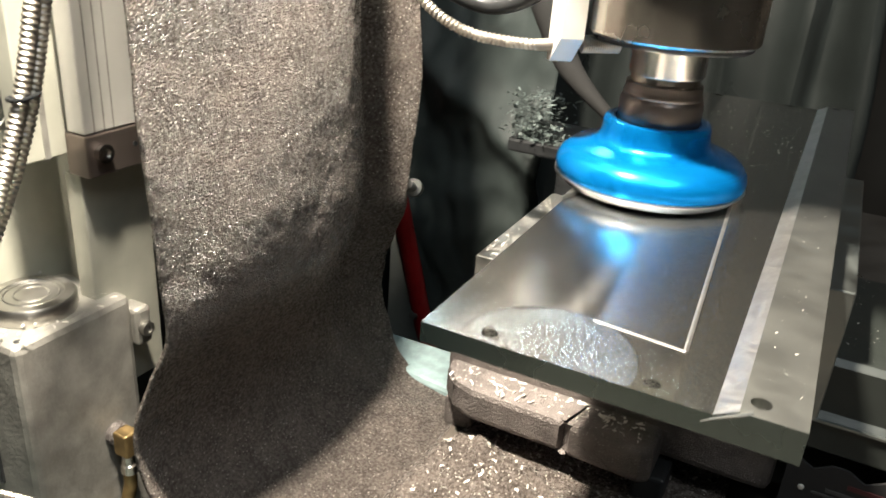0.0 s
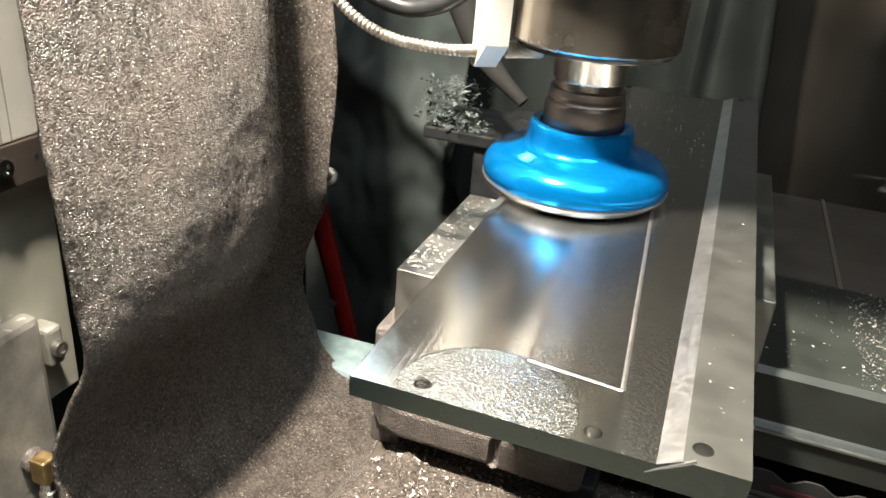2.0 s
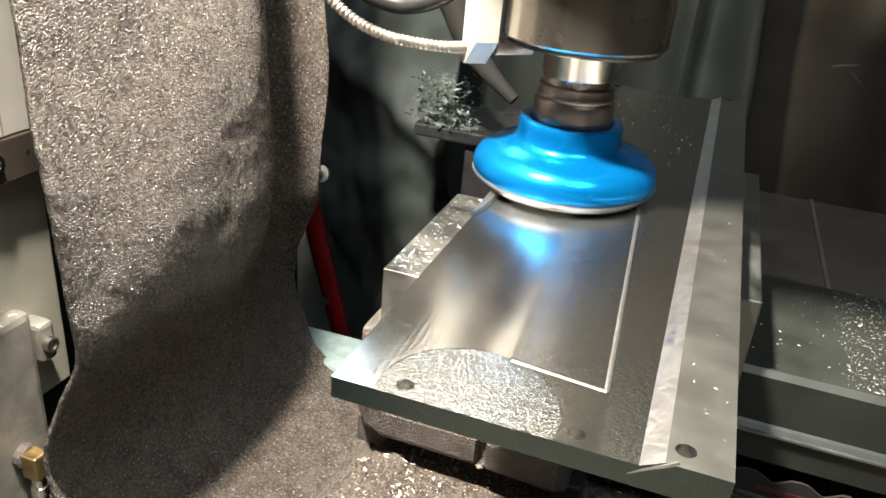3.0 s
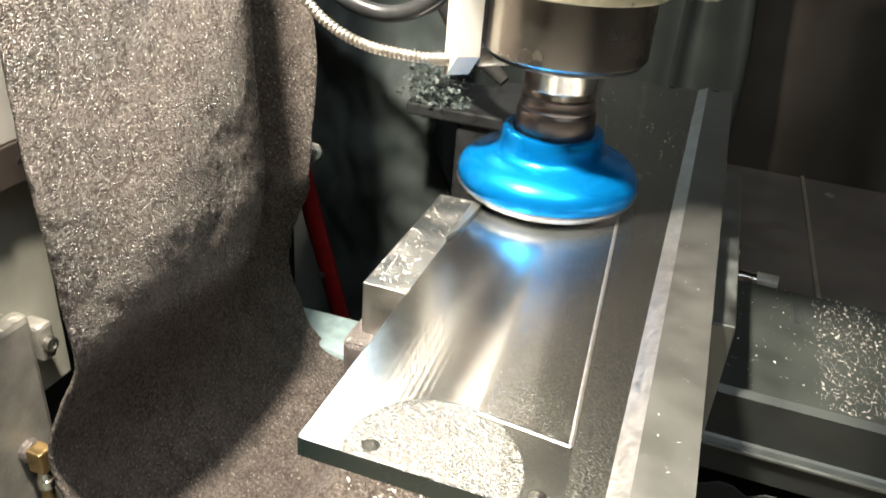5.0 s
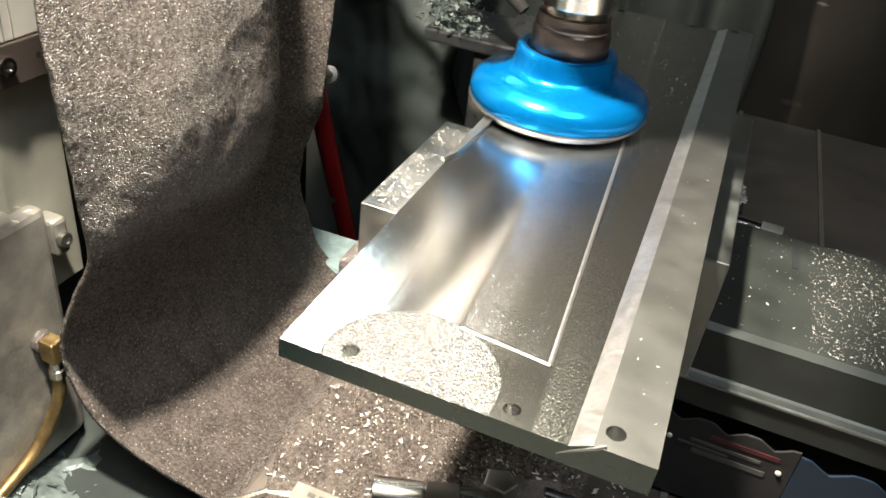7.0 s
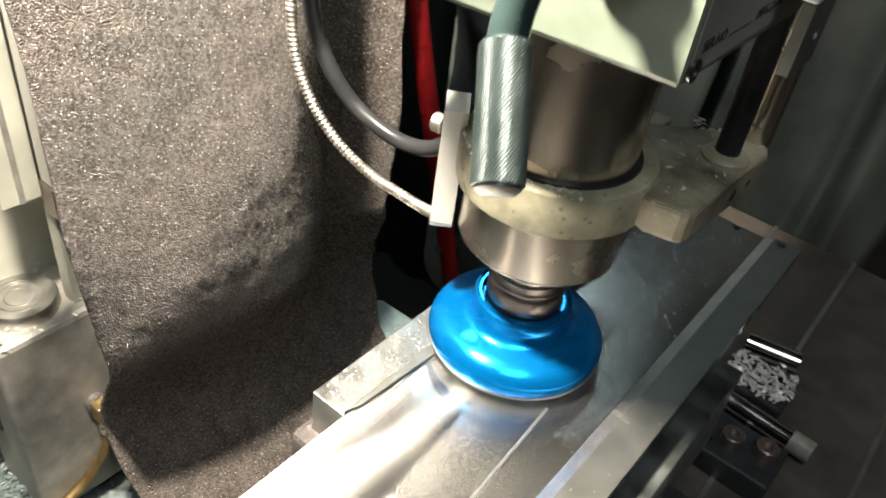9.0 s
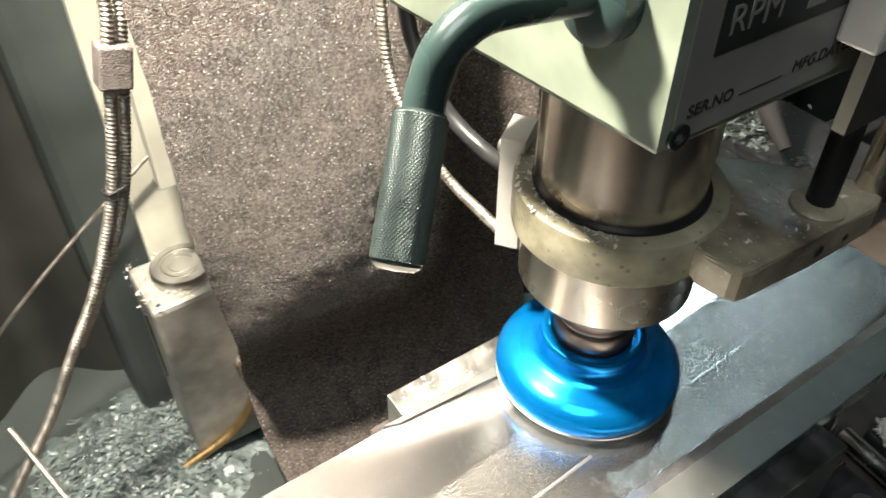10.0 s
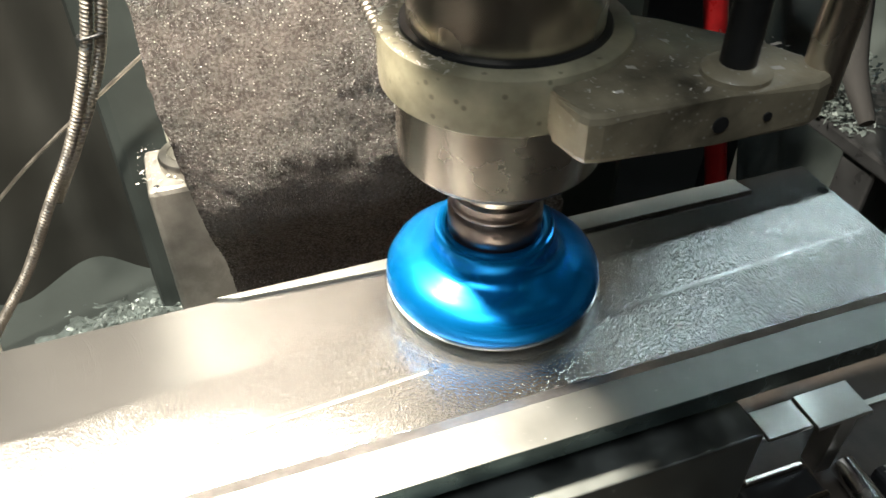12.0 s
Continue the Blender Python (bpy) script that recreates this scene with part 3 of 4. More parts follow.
def vise():
    root = feeds(thing("vise", "grimy machine vise with ground steel jaws", "vise"))
    fj = part("fixed_jaw", boxed(-0.0908, -0.034, -0.0141, 0.1225, -0.0975, -0.0610, 0.0008), M_JAW, root, "ground steel fixed jaw")
    part("jaw_bolt", lathe([(0.0, 0.0), (0.006, 0.0), (0.006, 0.004), (0.005, 0.005)], 20, pose(-0.0945, 0.01, -0.078, 0, 90, 0)), M_BLACK, fj, smooth=True)
    part("movable_jaw", boxed(0.060, 0.1109, -0.0390, 0.1585, -0.0885, -0.0169, 0.0008), M_JAWDARK, root, "satin steel movable jaw")
    part("support", boxed(-0.020, 0.058, -0.040, 0.150, -0.055, -0.0085, 0.001), M_JAWDARK, root, "steel block under the plate")
    bm = boxed(-0.099, 0.10, -0.0260, 0.1190, -0.1500, -0.0965, 0.005)
    part("body", bm, M_CAST, root)
    # base flange with a rounded end, open underneath
    outline = [(-0.088, 0.12), (-0.096, 0.10), (-0.098, -0.015), (-0.094, -0.034), (-0.084, -0.046), (-0.070, -0.051), (-0.014, -0.051), (-0.012, -0.047), (-0.009, -0.047), (-0.007, -0.052), (0.034, -0.054), (0.040, -0.050), (0.042, 0.12)]
    fl = part("base_flange", prism(outline, -0.1525, -0.1300, 0.004), M_CAST, root, "rusty pink-grey cast flange flecked with swarf")
    part("foot", boxed(-0.094, -0.074, -0.036, 0.12, -0.1725, -0.1520, 0.002), M_CAST, root)
    part("foot", boxed(0.030, 0.048, -0.044, 0.12, -0.1725, -0.1520, 0.002), M_BLACK, root)
    # long bed towards the screw end
    bm = bmesh.new()
    sec = [(-0.034, -0.0580), (-0.031, -0.0550), (0.081, -0.0550), (0.085, -0.060), (0.085, -0.150), (-0.012, -0.150), (-0.012, -0.108), (-0.038, -0.1040), (-0.038, -0.0875), (-0.0355, -0.0850), (-0.034, -0.0840)]
    a = [bm.verts.new((0.092, y, z)) for y, z in sec]
    b = [bm.verts.new((0.36, y, z)) for y, z in sec]
    for i in range(len(sec)):
        j = (i + 1) % len(sec)
        bm.faces.new((a[i], b[i], b[j], a[j]))
    bm.faces.new(a)
    bm.faces.new(b[::-1])
    bed = part("bed", bm, M_BED, root, "green-grey ground vise bed with stepped side")
    part("bed_lip", boxed(0.104, 0.36, -0.0395, -0.0375, -0.0880, -0.0868), M_JAWDARK, bed, "bright worn lip")
    part("slot", boxed(0.150, 0.154, 0.045, 0.070, -0.0556, -0.0546), M_BLACK, bed, "dark oil slot")

    def on_bed(rng):
        x = 0.115 + 0.20 * rng.random()
        if rng.random() < 0.87:
            x = rng.uniform(0.160, 0.30)
        return (x, rng.uniform(-0.030, 0.080), -0.0546), (0, 0, 1)
    swarf("bed_swarf", "bright swarf sprinkled on the vise bed", on_bed, 4600, 6, (0.0003, 0.0017), True, curl=0.3)

    def on_jaw(rng):
        return (rng.uniform(-0.0895, -0.036), rng.uniform(-0.012, 0.120), -0.0607), (0, 0, 1)
    swarf("jaw_swarf", "bright swarf lying on the fixed jaw", on_jaw, 650, 7, (0.0006, 0.0030), True)

    def on_flange(rng):
        return (rng.uniform(-0.09, 0.03), rng.uniform(-0.048, -0.028), -0.1296), (0, 0, 1)
    swarf("flange_swarf", "bright swarf on the vise flange", on_flange, 160, 8, (0.001, 0.006), True)

    def on_strip(rng):
        return (rng.uniform(0.080, 0.095), rng.uniform(-0.20, 0.27), STEP + 0.0003), (0, 0, 1)
    swarf("strip_swarf", "fine bright swarf on the raised strip", on_strip, 90, 9, (0.0003, 0.0012), True)

    def on_far(rng):
        return (rng.uniform(-0.005, 0.070), rng.uniform(0.07, 0.27), 0.0003), (0, 0, 1)
    swarf("land_swarf", "fine bright swarf on the milled land", on_far, 220, 10, (0.0003, 0.0018), True)

    def on_table(rng):
        return (rng.uniform(0.085, 0.30), rng.uniform(-0.12, -0.045), -0.1700), (0, 0, 1)
    swarf("table_swarf", "coarse bright swarf heaped along the vise foot", on_table, 420, 11, (0.002, 0.008), True)
    return root


def scalloped(x0, x1, z0, z1, y, n, dip):
    pts = [(x0, z0), (x1, z0)]
    for i in range(n * 6 + 1):
        s = 1 - i / (n * 6)
        pts.append((x0 + (x1 - x0) * s, z1 - dip * (0.5 - 0.5 * math.cos(2 * math.pi * n * s)) ** 2))
    bm = bmesh.new()
    a = [bm.verts.new((px, y, pz)) for px, pz in pts]
    b = [bm.verts.new((px, y + 0.0015, pz)) for px, pz in pts]
    for i in range(len(pts)):
        j = (i + 1) % len(pts)
        bm.faces.new((a[i], a[j], b[j], b[i]))
    bm.faces.new(a)
    bm.faces.new(b[::-1])
    return bm


def name_card():
    root = feeds(thing("product_card", "scalloped black and blue card standing under the vise bed", "card"))
    panel = part("black_panel", scalloped(0.104, 0.176, -0.1685, -0.1100, -0.0400, 3, 0.005), M_CARDBLACK, root)
    part("blue_panel", scalloped(0.1765, 0.36, -0.1685, -0.1120, -0.0405, 6, 0.006), M_CARDBLUE, root, "dull blue panel")
    part("bar", boxed(0.1260, 0.1640, -0.0404, -0.0399, -0.1335, -0.1302), M_CARDGREY, panel)
    part("bar", boxed(0.1240, 0.1600, -0.0404, -0.0399, -0.1258, -0.1238), M_CARDGREY, panel)
    part("bar", boxed(0.1330, 0.1680, -0.0404, -0.0399, -0.1205, -0.1178), M_CARDRED, panel)
    part("bar", boxed(0.1180, 0.1440, -0.0404, -0.0399, -0.1290, -0.1276), M_CARDGREY, panel)
    for x in (0.113, 0.170):
        part("rivet", lathe([(0.0, 0.0), (0.0016, 0.0), (0.0012, 0.0010), (0.0, 0.0012)], 14, pose(x, -0.0400, -0.1275, 90, 0, 0)), M_CHIP, panel, smooth=True)


def bench_items():
    """Tools lying on the mat before the vise."""
    z = -0.160
    pen = feeds(thing("probe_lead", "cream plastic connector on a coiled metal lead", "connector"))
    part("lead", sweep(resample(curve_points([(-0.30, -0.235, -0.166), (-0.16, -0.20, -0.166), (-0.10, -0.172, -0.164), (-0.070, -0.146, -0.161)], 14), 0.0011), 0.0018, 8, 0.25), M_CONDUIT, pen, smooth=True)
    part("ferrule", sweep([Vector((-0.071, -0.147, -0.161)), Vector((-0.056, -0.143, z))], [0.0008, 0.0022], 10), M_CHIP, pen, smooth=True)
    part("grip", boxed(-0.0045, 0.050, -0.006, 0.006, -0.006, 0.004, 0.0012, pose(-0.054, -0.1425, z, 0, 4, 4)), M_CREAMPLASTIC, pen)
    for k in range(5):
        part("bar", boxed(0.004 + 0.006 * k, 0.008 + 0.006 * k, -0.0010, 0.0014, 0.0040, 0.0043, 0, pose(-0.054, -0.1425, z, 0, 4, 4)), M_CARDGREY, pen)
    rod = feeds(thing("steel_plug", "polished steel cylinder lying on the mat", "cylinder"))
    part("barrel", lathe([(0.0088, 0.0), (0.0100, 0.001), (0.0100, 0.026), (0.0094, 0.0265), (0.0094, 0.029), (0.0100, 0.0295), (0.0100, 0.060)], 40, pose(-0.022, -0.126, -0.158, 0, 90, 18)), M_MIRROR, rod, smooth=True)
    part("end_ring", lathe([(0.0101, 0.028), (0.0106, 0.0285), (0.0106, 0.045), (0.0101, 0.0455)], 40, pose(-0.022, -0.126, -0.158, 0, 90, 18)), M_DARKSTEEL, rod, "dark steel sleeve", smooth=True)
    clamp = feeds(thing("hold_down_clamp", "grimy forged clamp with square nut", "clamp"))
    part("bar", prism([(0.020, -0.112), (0.058, -0.100), (0.072, -0.080), (0.066, -0.070), (0.050, -0.078), (0.018, -0.092)], -0.171, -0.158, 0.002), M_CAST, clamp)
    part("nut", prism([(0.030, -0.100), (0.042, -0.101), (0.047, -0.092), (0.040, -0.085), (0.029, -0.089)], -0.158, -0.149, 0.001), M_JAW, clamp)
    cable = feeds(part("black_cable", sweep(curve_points([(0.060, -0.082, -0.160), (0.085, -0.078, -0.162), (0.115, -0.066, -0.164), (0.17, -0.075, -0.166), (0.26, -0.13, -0.166), (0.33, -0.30, -0.166)], 12), 0.0042, 10), M_BLACK, smooth=True))
    tagged(cable, "thick black rubber cable lying on the table", "cable")


def far_items():
    """Screw handle, stop and tray beyond the vise."""
    rod = feeds(thing("handle_bar", "bright steel handle bar lying beyond the vise", "handle"))
    part("shaft", sweep([Vector((0.071, 0.291, -0.160)), Vector((0.159, 0.284, -0.160))], 0.0080, 24), M_MIRROR, rod, smooth=True)
    part("knob", sweep([Vector((0.155, 0.2843, -0.160)), Vector((0.173, 0.283, -0.160))], 0.0095, 20), M_CREAMPLASTIC, rod, "cream worn knob", smooth=True)
    st = feeds(thing("work_stop", "black steel work stop with socket screws", "stop"))
    part("block", boxed(0.068, 0.159, 0.212, 0.262, -0.172, -0.150, 0.003), M_BLACK, st)
    part("ridge", boxed(0.066, 0.070, 0.217, 0.258, -0.168, -0.146, 0.001), M_STEEL, st)
    part("ridge", boxed(0.088, 0.092, 0.214, 0.260, -0.1505, -0.1460, 0.001), M_STEEL, st)
    for x, y in ((0.119, 0.236), (0.144, 0.244)):
        part("screw", lathe([(0.004, -0.134), (0.0090, -0.134), (0.0090, -0.125), (0.0080, -0.124), (0.004, -0.124), (0.004, -0.128), (0.0, -0.128)], 24, pose(x, y, -0.016)), M_DARKSTEEL, st, smooth=True)
    br = feeds(thing("angle_bracket", "bent grey sheet steel bracket behind the vise", "bracket"))
    part("flange", boxed(0.048, 0.068, 0.222, 0.252, -0.110, -0.107, 0.0006), M_JAW, br)
    part("web", boxed(0.048, 0.072, 0.252, 0.290, -0.108, -0.105, 0.0006), M_JAW, br)
    part("leg", boxed(0.052, 0.066, 0.278, 0.290, -0.172, -0.1075, 0.0006), M_JAW, br)
    tray = feeds(thing("chip_tray", "dark tray heaped with aluminium swarf", "tray"))
    part("pan", boxed(0.080, 0.139, 0.306, 0.352, -0.172, -0.158, 0.003), M_BLACK, tray)
    cyl = feeds(part("steel_roller", sweep([Vector((0.082, 0.372, -0.162)), Vector((0.129, 0.382, -0.162))], 0.010, 24), M_MIRROR, smooth=True))
    tagged(cyl, "polished steel roller lying behind the swarf tray", "roller")
    def heap(rng):
        return (rng.uniform(0.082, 0.137), rng.uniform(0.308, 0.350), -0.1575 + 0.005 * rng.random()), (rng.uniform(-0.4, 0.4), rng.uniform(-0.4, 0.4), 1)
    swarf("tray_swarf", "heap of curled aluminium swarf in the tray", heap, 260, 12, (0.004, 0.014), True)


workpiece()
table()
mat_sheet()
vise()
name_card()
bench_items()
far_items()


# ---- head ----
def writing(text, size, m, mat, parent):
    cu = bpy.data.curves.new("writing", "FONT")
    cu.body, cu.size, cu.extrude = text, size, 0.00012
    tmp = bpy.data.objects.new("writing", cu)
    scene.collection.objects.link(tmp)
    me = bpy.data.meshes.new_from_object(tmp.evaluated_get(bpy.context.evaluated_depsgraph_get()))
    bpy.data.objects.remove(tmp)
    me.transform(m)
    me.materials.clear()
    me.materials.append(mat)
    ob = new("writing", me)
    ob.parent = parent
    return ob


def head():
    root = thing("milling_head", "pale green painted milling machine head", "machine head")
    root.location = (0.005, -0.006, -0.001)
    outline = [(0.0640, -0.0640), (0.0640, 0.0450), (0.0640, 0.1300), (-0.0700, 0.1300), (-0.0850, -0.0300), (-0.0700, -0.0740)]
    part("casing", prism(outline, 0.2150, 0.46, 0.0025), M_GREEN, root)
    plate = part("data_plate", boxed(0.0642, 0.0650, -0.0600, 0.0440, 0.2190, 0.2900, 0.0), M_PLATE, root, "grey metal data plate")
    rp = part("black_field", boxed(0.0650, 0.0653, -0.0500, 0.0400, 0.2440, 0.2660), M_BLACK, plate, "black printed field")
    writing("RPM", 0.0125, Matrix.Translation((0.0654, -0.0470, 0.2490)) @ pose(0, 0, 0, 90, 0, 90), M_PLATE, rp)
    for k in range(4):
        part("bar", boxed(0.0652, 0.0655, -0.012 + 0.013 * k, -0.003 + 0.013 * k, 0.2480, 0.2580), M_PLATE, rp)
    writing("SER.NO", 0.0058, Matrix.Translation((0.0652, -0.0555, 0.2262)) @ pose(0, 0, 0, 90, 0, 90), M_BLACK, plate)
    part("bar", boxed(0.0650, 0.0652, -0.0330, -0.0130, 0.2262, 0.2266), M_BLACK, plate)
    writing("MFG.DATE", 0.0058, Matrix.Translation((0.0652, -0.0085, 0.2262)) @ pose(0, 0, 0, 90, 0, 90), M_BLACK, plate)
    part("bar", boxed(0.0650, 0.0652, 0.0170, 0.0260, 0.2262, 0.2266), M_BLACK, plate)
    part("socket_screw", lathe([(0.0, 0.0), (0.0042, 0.0), (0.0042, 0.0015), (0.0022, 0.0016), (0.0020, 0.0004), (0.0, 0.0004)], 20, pose(0.0643, -0.0570, 0.2205, 0, 90, 0)), M_BLACK, root, smooth=True)
    # angle bracket beside the depth rod
    br = thing("scale_bracket", "cast aluminium bracket with a screw hole beside the depth rod", "bracket")
    br.location = (0.005, -0.009, 0.002)
    bm = bmesh.new()
    loop = [(0.014, 0.200), (0.043, 0.200), (0.043, 0.2285), (0.014, 0.2285)]
    add_mesh(bm, filled([loop, circle(0.0322, 0.2139, 0.0030, 20)], 0.0))
    for v in bm.verts:
        v.co = Vector((0.0793, v.co.x, v.co.y))
    r = bmesh.ops.extrude_face_region(bm, geom=bm.faces[:])
    bmesh.ops.translate(bm, vec=(-0.005, 0, 0), verts=[g for g in r["geom"] if isinstance(g, bmesh.types.BMVert)])
    part("tab", bm, M_ALU, br)
    part("slide", boxed(0.0655, 0.0800, 0.0120, 0.0480, 0.2290, 0.330, 0.0015), M_WHITE, br, "white painted slide")
    # feed lever
    lv = thing("quill_lever", "dark green lever with a knurled steel grip", "lever")
    path = curve_points([(0.0415, -0.1335, 0.2330), (0.0395, -0.1292, 0.2430), (0.0391, -0.1240, 0.2522), (0.0394, -0.1130, 0.2582), (0.0405, -0.0950, 0.2575), (0.0420, -0.0700, 0.2550)], 8)
    part("arm", sweep(path, 0.0058, 20), M_LEVER, lv, smooth=True)
    a, b = Vector((0.0585, -0.1524, 0.2070)), Vector((0.0405, -0.1320, 0.2365))
    bm = bmesh.new()
    n, m = 176, 120
    d = (b - a)
    e1 = d.normalized().cross(Vector((1, 0, 0))).normalized()
    e2 = d.normalized().cross(e1)
    rings = []
    for i in range(m + 1):
        s = i / m
        ring = []
        for k in range(n):
            t = 2 * math.pi * k / n
            kn = 0.00022 * (abs(math.sin(k * math.pi / 4 + i * math.pi / 4)) + abs(math.sin(k * math.pi / 4 - i * math.pi / 4)) - 1) if 2 < i < m - 2 else -0.0006
            ring.append(bm.verts.new(a + d * s + (e1 * math.cos(t) + e2 * math.sin(t)) * (0.0073 + kn)))
        rings.append(ring)
    for p, q in zip(rings, rings[1:]):
        for k in range(n):
            bm.faces.new((p[k], p[(k + 1) % n], q[(k + 1) % n], q[k]))
    bm.faces.new(rings[0][::-1])
    bm.faces.new(rings[-1])
    part("grip", bm, M_LEVERGRIP, lv, "diamond knurled grip")
    part("end_cap", lathe([(0.0, -0.0018), (0.005, -0.0014), (0.0066, 0.0), (0.0066, 0.001)], 32, Matrix.Translation(a) @ d.to_track_quat("Z", "Y").to_matrix().to_4x4()), M_JAW, lv, "bright rounded end", smooth=True)
    part("hub", lathe([(0.012, 0.0), (0.014, 0.002), (0.014, 0.012), (0.010, 0.014)], 32, pose(0.042, -0.066, 0.255, 90, 0, 0)), M_LEVER, lv, smooth=True)


head()


def quill_clamp():
    cl = thing("quill_clamp", "cream painted quill clamp casting, chipped and oily", "clamp")
    cl.location = (0.0, 0.0, 0.001)
    part("ring", lathe([(0.0380, 0.1115), (0.0472, 0.1115), (0.0484, 0.1125), (0.0486, 0.1145), (0.0486, 0.1315), (0.0478, 0.1335), (0.0460, 0.1345), (0.0380, 0.1340)], 96), M_CREAM, cl, smooth=True)
    out = [(0.0300, -0.0180), (0.0385, -0.0010), (0.0450, -0.0035), (0.0530, -0.0040), (0.0670, -0.0030), (0.0705, -0.0010), (0.0720, 0.0040), (0.0738, 0.0460), (0.0755, 0.0830), (0.0730, 0.0900), (0.0670, 0.0935), (0.0590, 0.0920), (0.0420, 0.0840), (0.0180, 0.0560), (0.0, 0.0440)]
    arm = part("arm", prism(out, 0.1130, 0.1312, 0.0028), M_CREAMWORN, cl, "clamp arm with worn dark edges")
    part("bolt_hole", lathe([(0.0, 0.0), (0.0030, 0.0), (0.0030, 0.0006), (0.0, 0.0006)], 20, pose(0.0738, 0.0470, 0.1210, 0, 90, 0)), M_BLACK, arm, smooth=True)
    part("bolt_hole", lathe([(0.0, 0.0), (0.0017, 0.0), (0.0017, 0.0006), (0.0, 0.0006)], 16, pose(0.0746, 0.0650, 0.1210, 0, 90, 0)), M_BLACK, arm, smooth=True)
    rod = thing("depth_rod", "black depth stop rod standing on the clamp arm", "rod")
    rod.location = (0.003, -0.005, 0.001)
    part("shaft", sweep([Vector((0.0580, 0.0640, 0.1290)), Vector((0.0560, 0.0640, 0.33))], 0.0062, 20), M_BLACK, rod, smooth=True)
    part("foot", lathe([(0.0120, 0.1312), (0.0120, 0.1330), (0.0100, 0.1350), (0.0064, 0.1355)], 32, pose(0.0580, 0.0640, 0)), M_CREAMWORN, rod, smooth=True)
    guide = part("guide_rod", sweep([Vector((0.062, 0.098, 0.120)), Vector((0.062, 0.098, 0.40))], 0.0070, 20), M_STEEL, smooth=True)
    guide.location = (0.003, -0.005, 0.001)
    tagged(guide, "bright steel guide rod behind the clamp", "rod")

    def on_arm(rng):
        return (rng.uniform(0.030, 0.070), rng.uniform(0.006, 0.092), 0.1316), (0, 0, 1)
    swarf("clamp_swarf", "bright slivers lying on the clamp arm", on_arm, 170, 13, (0.0015, 0.0055))

    def on_ring(rng):
        t = rng.uniform(math.pi * 0.75, math.pi * 1.75)
        r = rng.uniform(0.0385, 0.0475)
        return (r * math.cos(t), r * math.sin(t), 0.1347), (0, 0, 1)
    swarf("ring_swarf", "swarf packed round the clamp ring", on_ring, 420, 14, (0.0012, 0.005))


quill_clamp()


def sensor():
    root = thing("coolant_nozzle_block", "white aluminium block on the quill clamp with metal conduit", "block")
    sec = [(-0.030, 0.142), (-0.030, 0.076), (-0.014, 0.062), (-0.008, 0.062), (-0.008, 0.142)]
    bm = bmesh.new()
    turn = pose(-0.0505, -0.018, 0, 0, 0, 35) @ pose(0, 0.018, 0)
    a = [bm.verts.new(turn @ Vector((-0.006, y, z))) for y, z in sec]
    b = [bm.verts.new(turn @ Vector((0.006, y, z))) for y, z in sec]
    for i in range(len(sec)):
        j = (i + 1) % len(sec)
        bm.faces.new((a[i], a[j], b[j], b[i]))
    bm.faces.new(a)
    bm.faces.new(b[::-1])
    body = part("block", bm, M_WHITE, root)
    part("screw", lathe([(0.0, 0.0), (0.0052, 0.0), (0.0052, 0.0050), (0.0042, 0.0058), (0.0, 0.0058)], 20, pose(-0.0610, -0.0135, 0.1225, 0, -90, 10)), M_JAW, root, smooth=True)
    pts = resample(curve_points([(-0.0570, -0.0180, 0.0705), (-0.0700, -0.0160, 0.0685), (-0.0850, -0.0150, 0.0680), (-0.1030, -0.0150, 0.0690), (-0.1200, -0.0160, 0.0740), (-0.1340, -0.0190, 0.0840), (-0.1460, -0.0230, 0.1000), (-0.1550, -0.0260, 0.1200), (-0.1600, -0.0270, 0.1450), (-0.1610, -0.0270, 0.20), (-0.1600, -0.0250, 0.30)], 16), 0.0014)
    part("conduit", sweep(pts, 0.0026, 14, 0.26), M_CONDUIT, root, "ribbed galvanised conduit", smooth=True)
    part("ferrule", sweep([Vector((-0.0530, -0.0185, 0.0710)), Vector((-0.0650, -0.0167, 0.0690))], 0.0033, 16), M_CONDUIT, root, smooth=True)
    thread = resample([Vector((-0.0440, -0.0100, 0.0715)), Vector((-0.0270, 0.0020, 0.0720))], 0.0006)
    part("threaded_stub", sweep(thread, 0.0044, 16, 0.08), M_CONDUIT, root, smooth=True)
    hose = part("black_hose", sweep(curve_points([(-0.165, -0.012, 0.30), (-0.166, -0.010, 0.17), (-0.160, -0.004, 0.125), (-0.142, 0.004, 0.095), (-0.112, 0.010, 0.082), (-0.085, 0.008, 0.088), (-0.064, 0.004, 0.106), (-0.052, 0.000, 0.130)], 10), 0.0048, 16), M_BLACK, smooth=True)
    tagged(hose, "grimy black rubber hose behind the conduit", "hose")


sensor()


